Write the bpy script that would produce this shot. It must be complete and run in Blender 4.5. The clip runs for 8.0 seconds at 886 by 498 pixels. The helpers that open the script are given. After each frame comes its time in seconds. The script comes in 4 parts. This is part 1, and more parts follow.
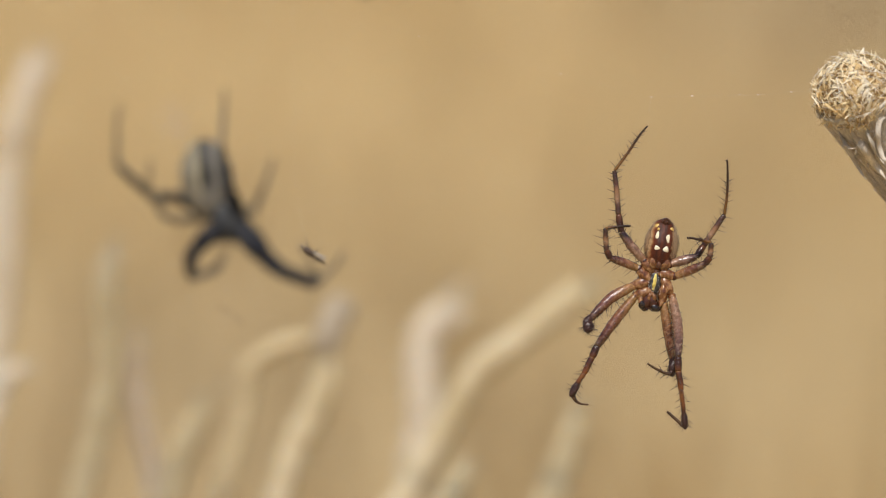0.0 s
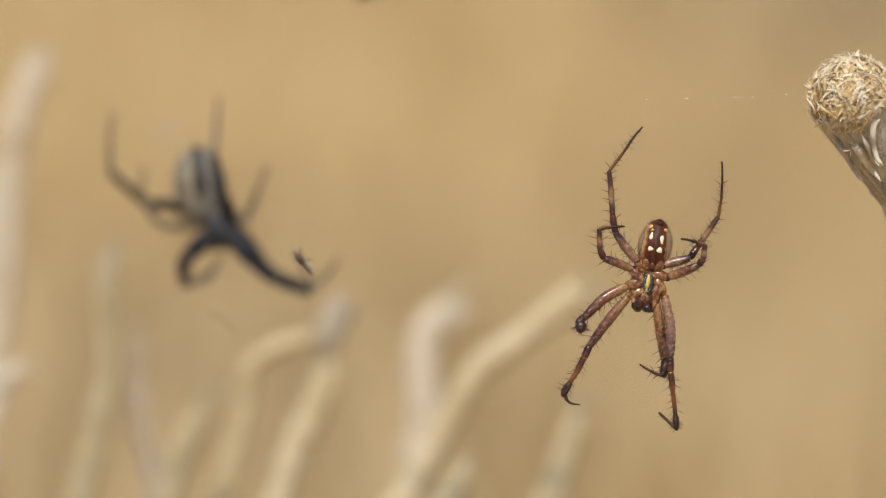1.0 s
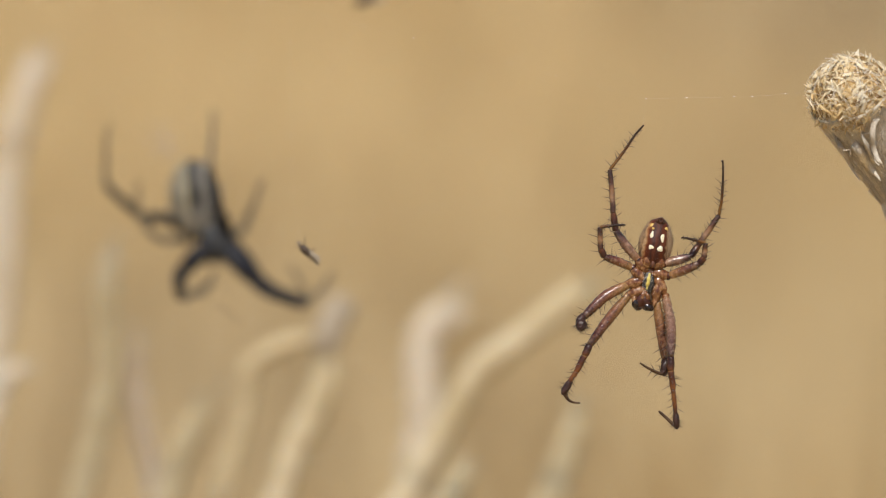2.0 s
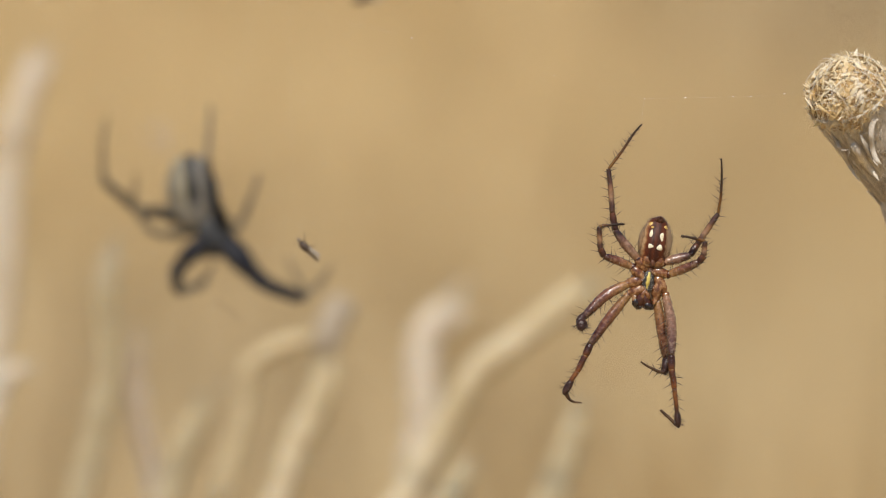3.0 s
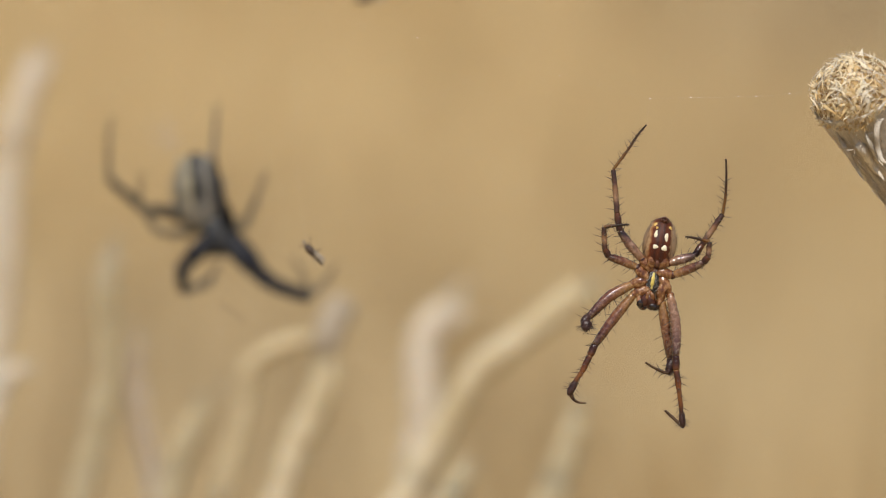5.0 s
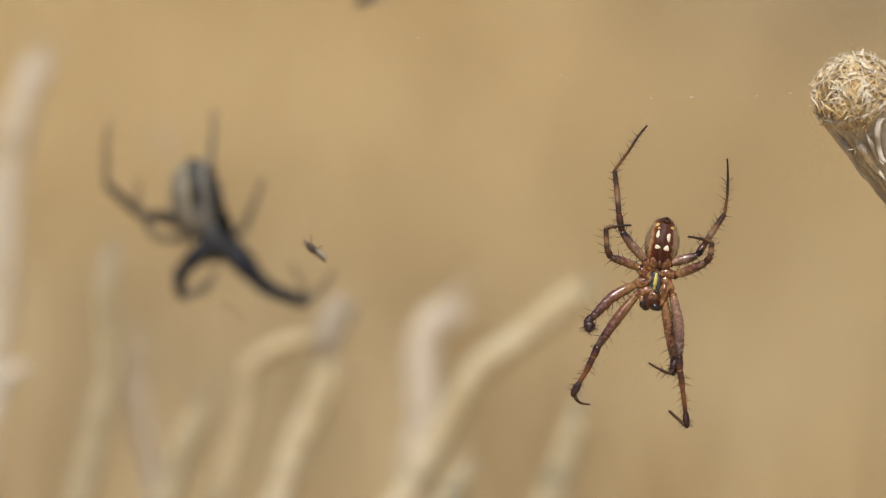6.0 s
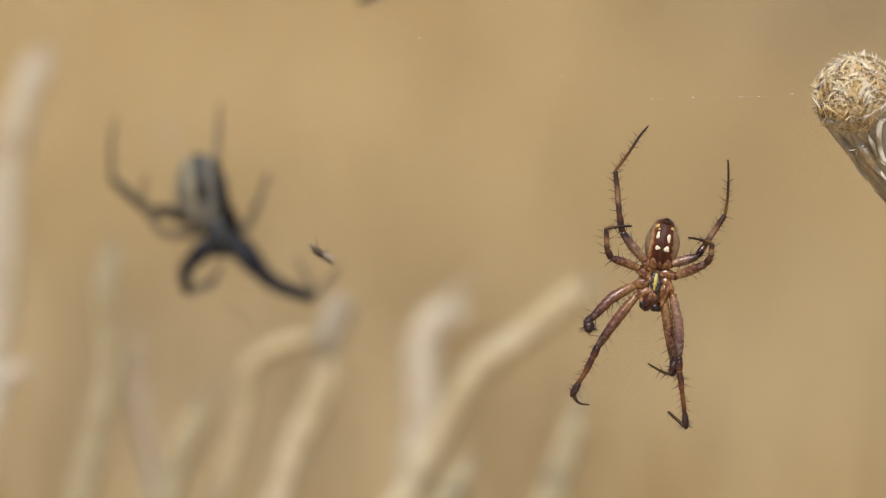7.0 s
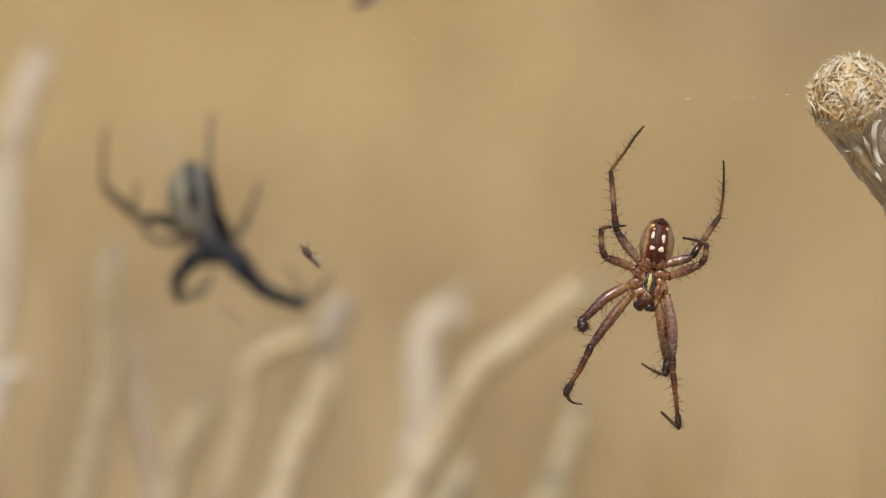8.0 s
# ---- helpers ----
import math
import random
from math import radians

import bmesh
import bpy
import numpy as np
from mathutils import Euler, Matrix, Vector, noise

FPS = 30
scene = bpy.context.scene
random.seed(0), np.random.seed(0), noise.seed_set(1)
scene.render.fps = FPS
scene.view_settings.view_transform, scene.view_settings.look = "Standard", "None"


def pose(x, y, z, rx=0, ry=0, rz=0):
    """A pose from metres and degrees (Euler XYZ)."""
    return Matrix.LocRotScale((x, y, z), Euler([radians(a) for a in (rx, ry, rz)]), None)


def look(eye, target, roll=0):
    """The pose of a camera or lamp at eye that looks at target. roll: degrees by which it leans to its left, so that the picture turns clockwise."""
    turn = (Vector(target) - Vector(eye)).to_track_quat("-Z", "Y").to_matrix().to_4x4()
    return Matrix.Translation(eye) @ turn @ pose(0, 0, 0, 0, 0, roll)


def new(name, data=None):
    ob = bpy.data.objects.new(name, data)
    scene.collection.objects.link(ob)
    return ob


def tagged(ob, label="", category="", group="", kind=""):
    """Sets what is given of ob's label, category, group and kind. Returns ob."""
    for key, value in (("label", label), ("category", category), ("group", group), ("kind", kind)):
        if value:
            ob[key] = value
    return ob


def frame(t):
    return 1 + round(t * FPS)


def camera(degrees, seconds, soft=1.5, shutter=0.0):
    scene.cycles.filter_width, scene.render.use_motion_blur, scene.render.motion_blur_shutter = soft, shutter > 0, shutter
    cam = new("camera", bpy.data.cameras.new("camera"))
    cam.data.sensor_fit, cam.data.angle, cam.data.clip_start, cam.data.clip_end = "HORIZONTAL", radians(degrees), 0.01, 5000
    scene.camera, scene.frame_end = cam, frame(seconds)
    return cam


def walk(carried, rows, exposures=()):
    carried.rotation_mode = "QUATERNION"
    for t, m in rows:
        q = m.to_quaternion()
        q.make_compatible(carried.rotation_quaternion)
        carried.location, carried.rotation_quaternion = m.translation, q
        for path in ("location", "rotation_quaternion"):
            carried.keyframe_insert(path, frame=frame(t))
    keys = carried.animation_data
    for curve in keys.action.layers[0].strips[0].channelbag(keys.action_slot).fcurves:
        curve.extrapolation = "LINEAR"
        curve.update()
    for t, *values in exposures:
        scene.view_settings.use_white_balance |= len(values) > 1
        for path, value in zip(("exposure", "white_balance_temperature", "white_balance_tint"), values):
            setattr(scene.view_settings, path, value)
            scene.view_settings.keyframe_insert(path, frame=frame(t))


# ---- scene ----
# Two orb weavers hang in their webs before dead twigs and a dry meadow.
# The stage is the upright plane across the webs: millimetres to the right, away from the lens, and up.
FOCUS = 0.5266
TILT = 8.0
cam = camera(13.0, 8.0, soft=1.15)
LENS = pose(0, 0, 0.45, 90 - TILT, 0, 0)
STAGE = LENS @ pose(0, 0, -FOCUS, -90, 0, 0)
cam.data.dof.use_dof = True
cam.data.dof.focus_distance = FOCUS
cam.data.dof.aperture_fstop = 8.3
walk(cam, [(0, LENS), (8, LENS)], exposures=[(0, 0.0, 6500, 10), (3.5, -0.01, 6500, 10), (4.5, -0.035, 6490, 10), (5.8, -0.1, 6440, 10), (7.0, -0.14, 6400, 10), (8.0, -0.165, 6380, 10)])


def stage(x, y, z):
    """A world place from millimetres on the stage."""
    return STAGE @ Vector((x / 1000, y / 1000, z / 1000))


def stage_pose(x, y, z, rx=0, ry=0, rz=0):
    return STAGE @ pose(x / 1000, y / 1000, z / 1000, rx, ry, rz)


# ---- light ----
SUN_WAY = Vector((-0.05, -0.65, 1.0)).normalized()
world = bpy.data.worlds.new("daylight")
scene.world = world
world.use_nodes = True
sky = world.node_tree.nodes.new("ShaderNodeTexSky")
sky.sky_type = "NISHITA"
sky.sun_disc = False
sky.sun_elevation = math.asin(SUN_WAY.z)
sky.sun_rotation = math.atan2(SUN_WAY.x, SUN_WAY.y)
back = world.node_tree.nodes["Background"]
back.inputs["Strength"].default_value = 0.075
world.node_tree.links.new(sky.outputs["Color"], back.inputs["Color"])
sun = new("sun", bpy.data.lights.new("sun", "SUN"))
sun.data.energy = 4.05
sun.data.angle = radians(0.53)
sun.data.color = (1.0, 0.95, 0.88)
sun.matrix_world = look(SUN_WAY * 20, (0, 0, 0))

# ---- materials ----


def surface(name, colours, size, rough=0.5, fine=None, bump=0.3, specular=0.5, subsurface=0.0, along=None, islands=0.0, metal=0.0, pieces=0.0, sheer=0.0, mottle=0.28, coat=0.0, sheen=0.0, paper=0.0, streak=1.0, grainy=0.3):
    """A node material: colours spread over noise of that grain size in metres, a finer grain over it, and a relief.
    along: colours from the root to the tip of a grown piece, mixed with the grain; paper: how much light passes through; streak: how far the grain is drawn out along z."""
    mat = bpy.data.materials.new(name)
    mat.use_nodes = True
    tree = mat.node_tree
    put, tie = tree.nodes.new, tree.links.new
    shader = tree.nodes["Principled BSDF"]
    where = put("ShaderNodeTexCoord")
    coarse = put("ShaderNodeTexNoise")
    coarse.inputs["Scale"].default_value = 1 / size
    coarse.inputs["Detail"].default_value = 6
    grain = put("ShaderNodeTexNoise")
    grain.inputs["Scale"].default_value = 1 / (fine or size / 8)
    grain.inputs["Detail"].default_value = 4
    drawn = put("ShaderNodeMapping")
    drawn.inputs["Scale"].default_value = (1, 1, 1 / streak)
    tie(where.outputs["Object"], drawn.inputs["Vector"])
    for n in (coarse, grain):
        tie(drawn.outputs["Vector"], n.inputs["Vector"])
    ramp = put("ShaderNodeValToRGB")
    stops = ramp.color_ramp.elements
    while len(stops) < len(colours):
        stops.new(0.5)
    for i, c in enumerate(colours):
        stops[i].position = 0.3 + 0.4 * i / max(1, len(colours) - 1)
        stops[i].color = (*c, 1)
    tie(coarse.outputs["Fac"], ramp.inputs["Fac"])
    colour = ramp.outputs["Color"]
    if along:
        read = put("ShaderNodeAttribute")
        read.attribute_name = "along"
        shift = put("ShaderNodeMath")
        shift.operation = "MULTIPLY_ADD"
        tie(grain.outputs["Fac"], shift.inputs[0])
        shift.inputs[1].default_value = 0.14
        tie(read.outputs["Fac"], shift.inputs[2])
        band = put("ShaderNodeValToRGB")
        marks = band.color_ramp.elements
        while len(marks) < len(along):
            marks.new(0.5)
        for i, (at, c) in enumerate(along):
            marks[i].position = at
            marks[i].color = (*c, 1)
        tie(shift.outputs[0], band.inputs["Fac"])
        blend = put("ShaderNodeMix")
        blend.data_type = "RGBA"
        blend.inputs["Factor"].default_value = grainy
        tie(band.outputs["Color"], blend.inputs["A"])
        tie(colour, blend.inputs["B"])
        colour = blend.outputs["Result"]
    tone = put("ShaderNodeHueSaturation")
    level = put("ShaderNodeMapRange")
    level.inputs["To Min"].default_value = 1 - mottle
    level.inputs["To Max"].default_value = 1 + mottle
    tie(grain.outputs["Fac"], level.inputs["Value"])
    amount = level.outputs["Result"]
    for spread, source in ((islands, "ShaderNodeNewGeometry"), (pieces, "ShaderNodeObjectInfo")):
        if spread:
            chance = put(source)
            swing = put("ShaderNodeMapRange")
            swing.inputs["To Min"].default_value = 1 - spread
            swing.inputs["To Max"].default_value = 1 + spread
            tie(chance.outputs["Random Per Island" if islands and source == "ShaderNodeNewGeometry" else "Random"], swing.inputs["Value"])
            both = put("ShaderNodeMath")
            both.operation = "MULTIPLY"
            tie(amount, both.inputs[0])
            tie(swing.outputs["Result"], both.inputs[1])
            amount = both.outputs[0]
    tie(amount, tone.inputs["Value"])
    tie(colour, tone.inputs["Color"])
    tie(tone.outputs["Color"], shader.inputs["Base Color"])
    rise = put("ShaderNodeBump")
    rise.inputs["Strength"].default_value = bump
    rise.inputs["Distance"].default_value = (fine or size / 8) * 0.5
    tie(grain.outputs["Fac"], rise.inputs["Height"])
    tie(rise.outputs["Normal"], shader.inputs["Normal"])
    shader.inputs["Roughness"].default_value = rough
    shader.inputs["Specular IOR Level"].default_value = specular
    shader.inputs["Metallic"].default_value = metal
    shader.inputs["Transmission Weight"].default_value = sheer
    shader.inputs["Coat Weight"].default_value = coat
    shader.inputs["Coat Roughness"].default_value = 0.12
    shader.inputs["Sheen Weight"].default_value = sheen
    shader.inputs["Sheen Roughness"].default_value = 0.4
    shader.inputs["Sheen Tint"].default_value = (*colours[-1], 1)
    if subsurface:
        shader.inputs["Subsurface Weight"].default_value = subsurface
        shader.inputs["Subsurface Radius"].default_value = (1.0, 0.85, 0.7) if size > 0.01 else (1.0, 0.5, 0.25)
        shader.inputs["Subsurface Scale"].default_value = min(0.003, size / 4)
    if paper:
        glow, leaf = put("ShaderNodeBsdfTranslucent"), put("ShaderNodeMixShader")
        tie(tone.outputs["Color"], glow.inputs["Color"])
        leaf.inputs["Fac"].default_value = paper
        tie(shader.outputs[0], leaf.inputs[1])
        tie(glow.outputs[0], leaf.inputs[2])
        tie(leaf.outputs[0], tree.nodes["Material Output"].inputs["Surface"])
    return mat


PURPLE, RUST, AMBER = (0.034, 0.013, 0.011), (0.2, 0.075, 0.018), (0.4, 0.21, 0.05)
FEMUR = surface("amber_femur_cuticle", [(0.031, 0.00867, 0.00709), (0.155, 0.0577, 0.0301), (0.475, 0.288, 0.16)], 0.0005, 0.15, 0.0002, 0.7, 0.5, 0.1, mottle=0.7, coat=0.8, grainy=0.4,
                along=[(0.0, (0.392, 0.211, 0.0443)), (0.22, (0.351, 0.184, 0.0621)), (0.5, (0.216, 0.0867, 0.0398)), (0.75, (0.114, 0.0366, 0.0223)), (0.92, (0.0412, 0.0126, 0.0106)), (1.0, PURPLE)])
LILAC_FEMUR = surface("lilac_femur_cuticle", [(0.0347, 0.0144, 0.0123), (0.174, 0.0909, 0.0678), (0.509, 0.354, 0.257)], 0.0005, 0.17, 0.0002, 0.7, 0.5, 0.1, mottle=0.7, coat=0.7, grainy=0.4,
                      along=[(0.0, (0.347, 0.155, 0.041)), (0.25, (0.323, 0.178, 0.0927)), (0.62, (0.254, 0.128, 0.0771)), (0.9, (0.0809, 0.0311, 0.0236)), (1.0, PURPLE)])
KNOB = surface("dark_bristly_cuticle", [(0.02, 0.009, 0.008), (0.07, 0.032, 0.024)], 0.0005, 0.35, 0.00015, 0.7, 0.4, mottle=0.5)
PATELLA = surface("patella_cuticle", [PURPLE, (0.08, 0.0331, 0.0221)], 0.0006, 0.25, 0.00015, 0.5, 0.4, mottle=0.5, coat=0.08, along=[(0.0, PURPLE), (0.6, (0.05, 0.0184, 0.0127)), (1.0, (0.14, 0.046, 0.0153))])
TIBIA = surface("tibia_cuticle", [(0.05, 0.02, 0.014), (0.24, 0.12, 0.06)], 0.0006, 0.18, 0.0002, 0.4, 0.5, mottle=0.5, coat=0.2,
                along=[(0.0, PURPLE), (0.26, (0.05, 0.021, 0.018)), (0.42, (0.36, 0.21, 0.115)), (0.62, (0.3, 0.15, 0.07)), (0.74, (0.07, 0.026, 0.018)), (0.84, PURPLE), (1.0, (0.018, 0.01, 0.012))])
METATARSUS = surface("metatarsus_cuticle", [(0.0473, 0.0216, 0.0063), (0.158, 0.072, 0.0176)], 0.0007, 0.4, 0.00016, 0.5, 0.3, mottle=0.45, coat=0.0,
                     along=[(0.0, (0.0394, 0.0158, 0.00882)), (0.14, (0.189, 0.09, 0.0202)), (0.5, (0.134, 0.0504, 0.0126)), (0.8, (0.0276, 0.0108, 0.00756)), (1.0, (0.011, 0.00576, 0.00504))])
LOW_TIBIA = surface("lower_tibia_cuticle", [(0.0495, 0.018, 0.0101), (0.168, 0.063, 0.0274)], 0.0006, 0.18, 0.0002, 0.4, 0.5, mottle=0.5, coat=0.12,
                    along=[(0.0, AMBER), (0.16, (0.099, 0.0315, 0.0156)), (0.35, PURPLE), (0.6, (0.099, 0.0315, 0.0156)), (1.0, (0.238, 0.0765, 0.0219))])
LOW_METATARSUS = surface("lower_metatarsus_cuticle", [(0.0352, 0.0141, 0.0081), (0.132, 0.0528, 0.0198)], 0.0007, 0.3, 0.00016, 0.5, 0.4, mottle=0.45, coat=0.08,
                         along=[(0.0, (0.088, 0.0308, 0.0162)), (0.2, (0.264, 0.101, 0.0306)), (0.46, (0.22, 0.0748, 0.0234)), (0.62, (0.0352, 0.0132, 0.0108)), (1.0, PURPLE)])
FOOT = surface("foot_cuticle", [(0.04, 0.02, 0.012), (0.13, 0.075, 0.04)], 0.0008, 0.5, 0.00016, 0.4, 0.2)
TARSUS = surface("tarsus_cuticle", [(0.02, 0.012, 0.009), (0.05, 0.026, 0.016)], 0.0008, 0.5, 0.00016, 0.4, 0.2)
BRISTLE = surface("spine_bristle", [(0.02, 0.011, 0.008), (0.06, 0.034, 0.022)], 0.001, 0.35, 0.0003, 0.1, islands=0.3)
COXA = surface("coxa_cuticle", [(0.0659, 0.0167, 0.00646), (0.197, 0.0749, 0.0243), (0.395, 0.217, 0.0935)], 0.0005, 0.16, 0.0002, 0.5, 0.5, 0.15, mottle=0.5, coat=0.7)
CARAPACE = surface("carapace_cuticle", [(0.14, 0.08, 0.045), (0.36, 0.25, 0.16)], 0.0008, 0.4, 0.0002, 0.5, 0.5)
STERNUM = surface("sternum_cuticle", [(0.016, 0.015, 0.015), (0.035, 0.032, 0.03), (0.1, 0.092, 0.08)], 0.0003, 0.4, 0.0001, 0.6, 0.5, mottle=0.5)
YELLOW = surface("yellow_pigment", [(0.62, 0.45, 0.08), (0.8, 0.68, 0.22)], 0.0006, 0.45, 0.0001, 0.3)
ORANGE = surface("orange_pigment", [(0.42, 0.22, 0.035), (0.72, 0.5, 0.14)], 0.0006, 0.4, 0.0001, 0.3)
CREAM = surface("cream_pigment", [(0.72, 0.62, 0.4), (0.88, 0.8, 0.6)], 0.0006, 0.45, 0.0001, 0.3)
JAW = surface("jaw_cuticle", [(0.0225, 0.00687, 0.00462), (0.0975, 0.0282, 0.0139)], 0.0007, 0.22, 0.0002, 0.5, 0.6, mottle=0.5)
BLACK = surface("black_gloss", [(0.012, 0.007, 0.006), (0.035, 0.02, 0.016)], 0.001, 0.2, 0.0003, 0.25, 0.7)
SPINNERET = surface("spinneret_cuticle", [(0.05, 0.02, 0.014), (0.17, 0.065, 0.03)], 0.0006, 0.3, 0.00015, 0.4)
DARK_LEG = surface("black_leg_cuticle", [(0.007, 0.0075, 0.011), (0.022, 0.022, 0.027)], 0.002, 0.5, 0.0003, 0.3, 0.25)
KNEE_LEG = surface("brown_black_leg_cuticle", [(0.012, 0.011, 0.012), (0.03, 0.026, 0.024)], 0.002, 0.5, 0.0003, 0.3, 0.25, along=[(0.0, (0.01, 0.01, 0.013)), (0.55, (0.018, 0.016, 0.016)), (1.0, (0.05, 0.04, 0.03))])
UPPER_TIBIA = surface("fading_brown_leg_cuticle", [(0.02, 0.018, 0.016), (0.05, 0.042, 0.032)], 0.002, 0.5, 0.0003, 0.3, 0.25, along=[(0.0, (0.02, 0.018, 0.017)), (0.5, (0.06, 0.05, 0.036)), (1.0, (0.09, 0.074, 0.05))])
UPPER_LEG = surface("dark_brown_leg_cuticle", [(0.02, 0.018, 0.016), (0.05, 0.042, 0.032)], 0.002, 0.5, 0.0003, 0.3, 0.25)
DARK_TIP = surface("grey_brown_leg_cuticle", [(0.08, 0.064, 0.042), (0.16, 0.128, 0.08)], 0.002, 0.4, 0.0003, 0.3, 0.4)
SILVER = surface("silver_hair", [(0.0072, 0.00792, 0.00962), (0.0288, 0.0295, 0.0318), (0.072, 0.072, 0.0703)], 0.0009, 0.55, 0.0002, 0.5)
SILK = surface("silk", [(0.78, 0.73, 0.64), (0.92, 0.88, 0.8)], 0.002, 0.3, 0.0003, 0.1, 0.7)
WING = surface("dry_wing", [(0.189, 0.15, 0.112), (0.377, 0.315, 0.24)], 0.001, 0.65, 0.0002, 0.3, 0.3)
HUSK = surface("insect_husk", [(0.03, 0.02, 0.014), (0.1, 0.066, 0.045)], 0.001, 0.7, 0.0002, 0.4, 0.5)
TWIG = surface("bleached_twig", [(0.446, 0.352, 0.206), (0.526, 0.428, 0.262), (0.59, 0.498, 0.342)], 0.012, 0.75, 0.0012, 0.5, 0.3, sheen=0.25, subsurface=0.7)
LILAC = surface("greyish_silk_fluff", [(0.42, 0.35, 0.3), (0.52, 0.45, 0.41)], 0.004, 0.8, 0.0006, 0.4, 0.2)
FADED_TWIG = surface("faded_twig", [(0.358, 0.279, 0.156), (0.417, 0.336, 0.198), (0.463, 0.388, 0.251)], 0.012, 0.75, 0.0012, 0.5, 0.3, sheen=0.25, subsurface=0.7)
PALE_TWIG = surface("pale_twig", [(0.506, 0.407, 0.273), (0.607, 0.514, 0.385), (0.658, 0.579, 0.471)], 0.012, 0.8, 0.0012, 0.5, 0.3, sheen=0.25, subsurface=0.7)
GREY_TWIG = surface("weathered_grey_twig", [(0.381, 0.3, 0.202), (0.454, 0.366, 0.269), (0.514, 0.44, 0.35)], 0.012, 0.8, 0.0012, 0.5, 0.3, sheen=0.25, subsurface=0.7)
PEELED = surface("peeled_wood", [(0.36, 0.291, 0.206), (0.405, 0.335, 0.247), (0.459, 0.388, 0.3)], 0.006, 0.8, 0.0012, 0.5, 0.3)
BRACT = surface("grey_bract", [(0.396, 0.341, 0.264), (0.616, 0.539, 0.44), (0.814, 0.737, 0.627)], 0.0008, 0.85, 0.00018, 1.0, 0.15, pieces=0.18, mottle=0.4, streak=5, grainy=0.55,
                along=[(0.0, (0.484, 0.418, 0.33)), (0.7, (0.616, 0.539, 0.44)), (1.0, (0.682, 0.605, 0.484))])
CHAFF = surface("straw_chaff", [(0.8, 0.608, 0.324), (0.9, 0.772, 0.522), (0.95, 0.868, 0.702)], 0.002, 0.6, 0.0003, 0.4, 0.3, islands=0.08, mottle=0.15, paper=0.15)
FLOSS = surface("pale_floss", [(0.8, 0.675, 0.468), (0.92, 0.83, 0.666)], 0.002, 0.5, 0.0004, 0.2, 0.3, islands=0.08, mottle=0.15, paper=0.15)
GOLDEN_CHAFF = surface("golden_chaff", [(0.5, 0.32, 0.13), (0.7, 0.51, 0.25), (0.84, 0.69, 0.42)], 0.0015, 0.6, 0.0003, 0.4, 0.3, islands=0.16, mottle=0.2, paper=0.15)
SEED = surface("seed_bed", [(0.24, 0.14, 0.055), (0.52, 0.35, 0.15)], 0.0012, 0.8, 0.0003, 0.8, 0.2)
STEM = surface("grey_stem", [(0.462, 0.396, 0.308), (0.638, 0.561, 0.451), (0.792, 0.715, 0.594)], 0.0009, 0.85, 0.00022, 0.9, 0.2, streak=4, mottle=0.35)
MEADOW = surface("dry_meadow", [(0.475, 0.345, 0.168), (0.49, 0.357, 0.175), (0.505, 0.369, 0.182)], 0.9, 0.9, 0.03, 0.8, 0.2)
STRAW = surface("dry_grass", [(0.545, 0.395, 0.195), (0.577, 0.421, 0.212), (0.603, 0.446, 0.232)], 0.5, 0.7, 0.02, 0.2, 0.3, islands=0.25)



def tone_patch(mat, x, y, wide, deep, colour, amount):
    """Mixes a ragged patch of the given colour into a ground or grass material."""
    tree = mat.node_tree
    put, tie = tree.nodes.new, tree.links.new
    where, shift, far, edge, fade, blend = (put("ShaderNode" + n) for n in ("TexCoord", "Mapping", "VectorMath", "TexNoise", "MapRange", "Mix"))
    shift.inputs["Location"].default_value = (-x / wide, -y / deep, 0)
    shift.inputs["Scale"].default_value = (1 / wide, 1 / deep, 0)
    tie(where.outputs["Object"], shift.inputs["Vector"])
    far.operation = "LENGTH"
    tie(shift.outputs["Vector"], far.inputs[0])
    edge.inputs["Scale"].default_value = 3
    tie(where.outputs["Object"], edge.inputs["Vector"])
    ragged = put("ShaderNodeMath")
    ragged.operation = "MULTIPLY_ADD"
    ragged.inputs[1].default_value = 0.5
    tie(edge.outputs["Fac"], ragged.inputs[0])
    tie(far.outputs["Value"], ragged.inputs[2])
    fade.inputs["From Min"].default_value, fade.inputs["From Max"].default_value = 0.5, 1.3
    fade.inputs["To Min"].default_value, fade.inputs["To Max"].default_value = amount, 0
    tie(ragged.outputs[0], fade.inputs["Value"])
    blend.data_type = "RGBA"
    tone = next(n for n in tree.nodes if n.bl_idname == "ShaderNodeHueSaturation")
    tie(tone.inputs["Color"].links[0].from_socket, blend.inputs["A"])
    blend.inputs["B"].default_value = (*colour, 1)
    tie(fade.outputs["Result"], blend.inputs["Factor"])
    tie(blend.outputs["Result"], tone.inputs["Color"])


# darker patches near left and far right, a paler one far left
tone_patch(MEADOW, -0.2, 2.35, 0.6, 0.7, (0.31, 0.23, 0.13), 0.62)
tone_patch(MEADOW, -0.4, 5.4, 0.9, 1.8, (0.58, 0.43, 0.2), 0.7)
tone_patch(STRAW, -0.2, 2.35, 0.6, 0.7, (0.4, 0.3, 0.17), 0.55)
tone_patch(STRAW, 0.7, 5.4, 0.65, 1.5, (0.34, 0.26, 0.16), 0.65)
tone_patch(MEADOW, 0.7, 5.4, 0.65, 1.5, (0.27, 0.21, 0.13), 0.7)

# two darker tan patches, in the ground and the grass alike
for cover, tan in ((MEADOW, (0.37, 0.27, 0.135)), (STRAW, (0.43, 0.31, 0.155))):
    tone_patch(cover, 0.24, 2.8, 0.26, 1.0, tan, 0.5)
    tone_patch(cover, -0.09, 3.1, 0.16, 0.7, tan, 0.4)

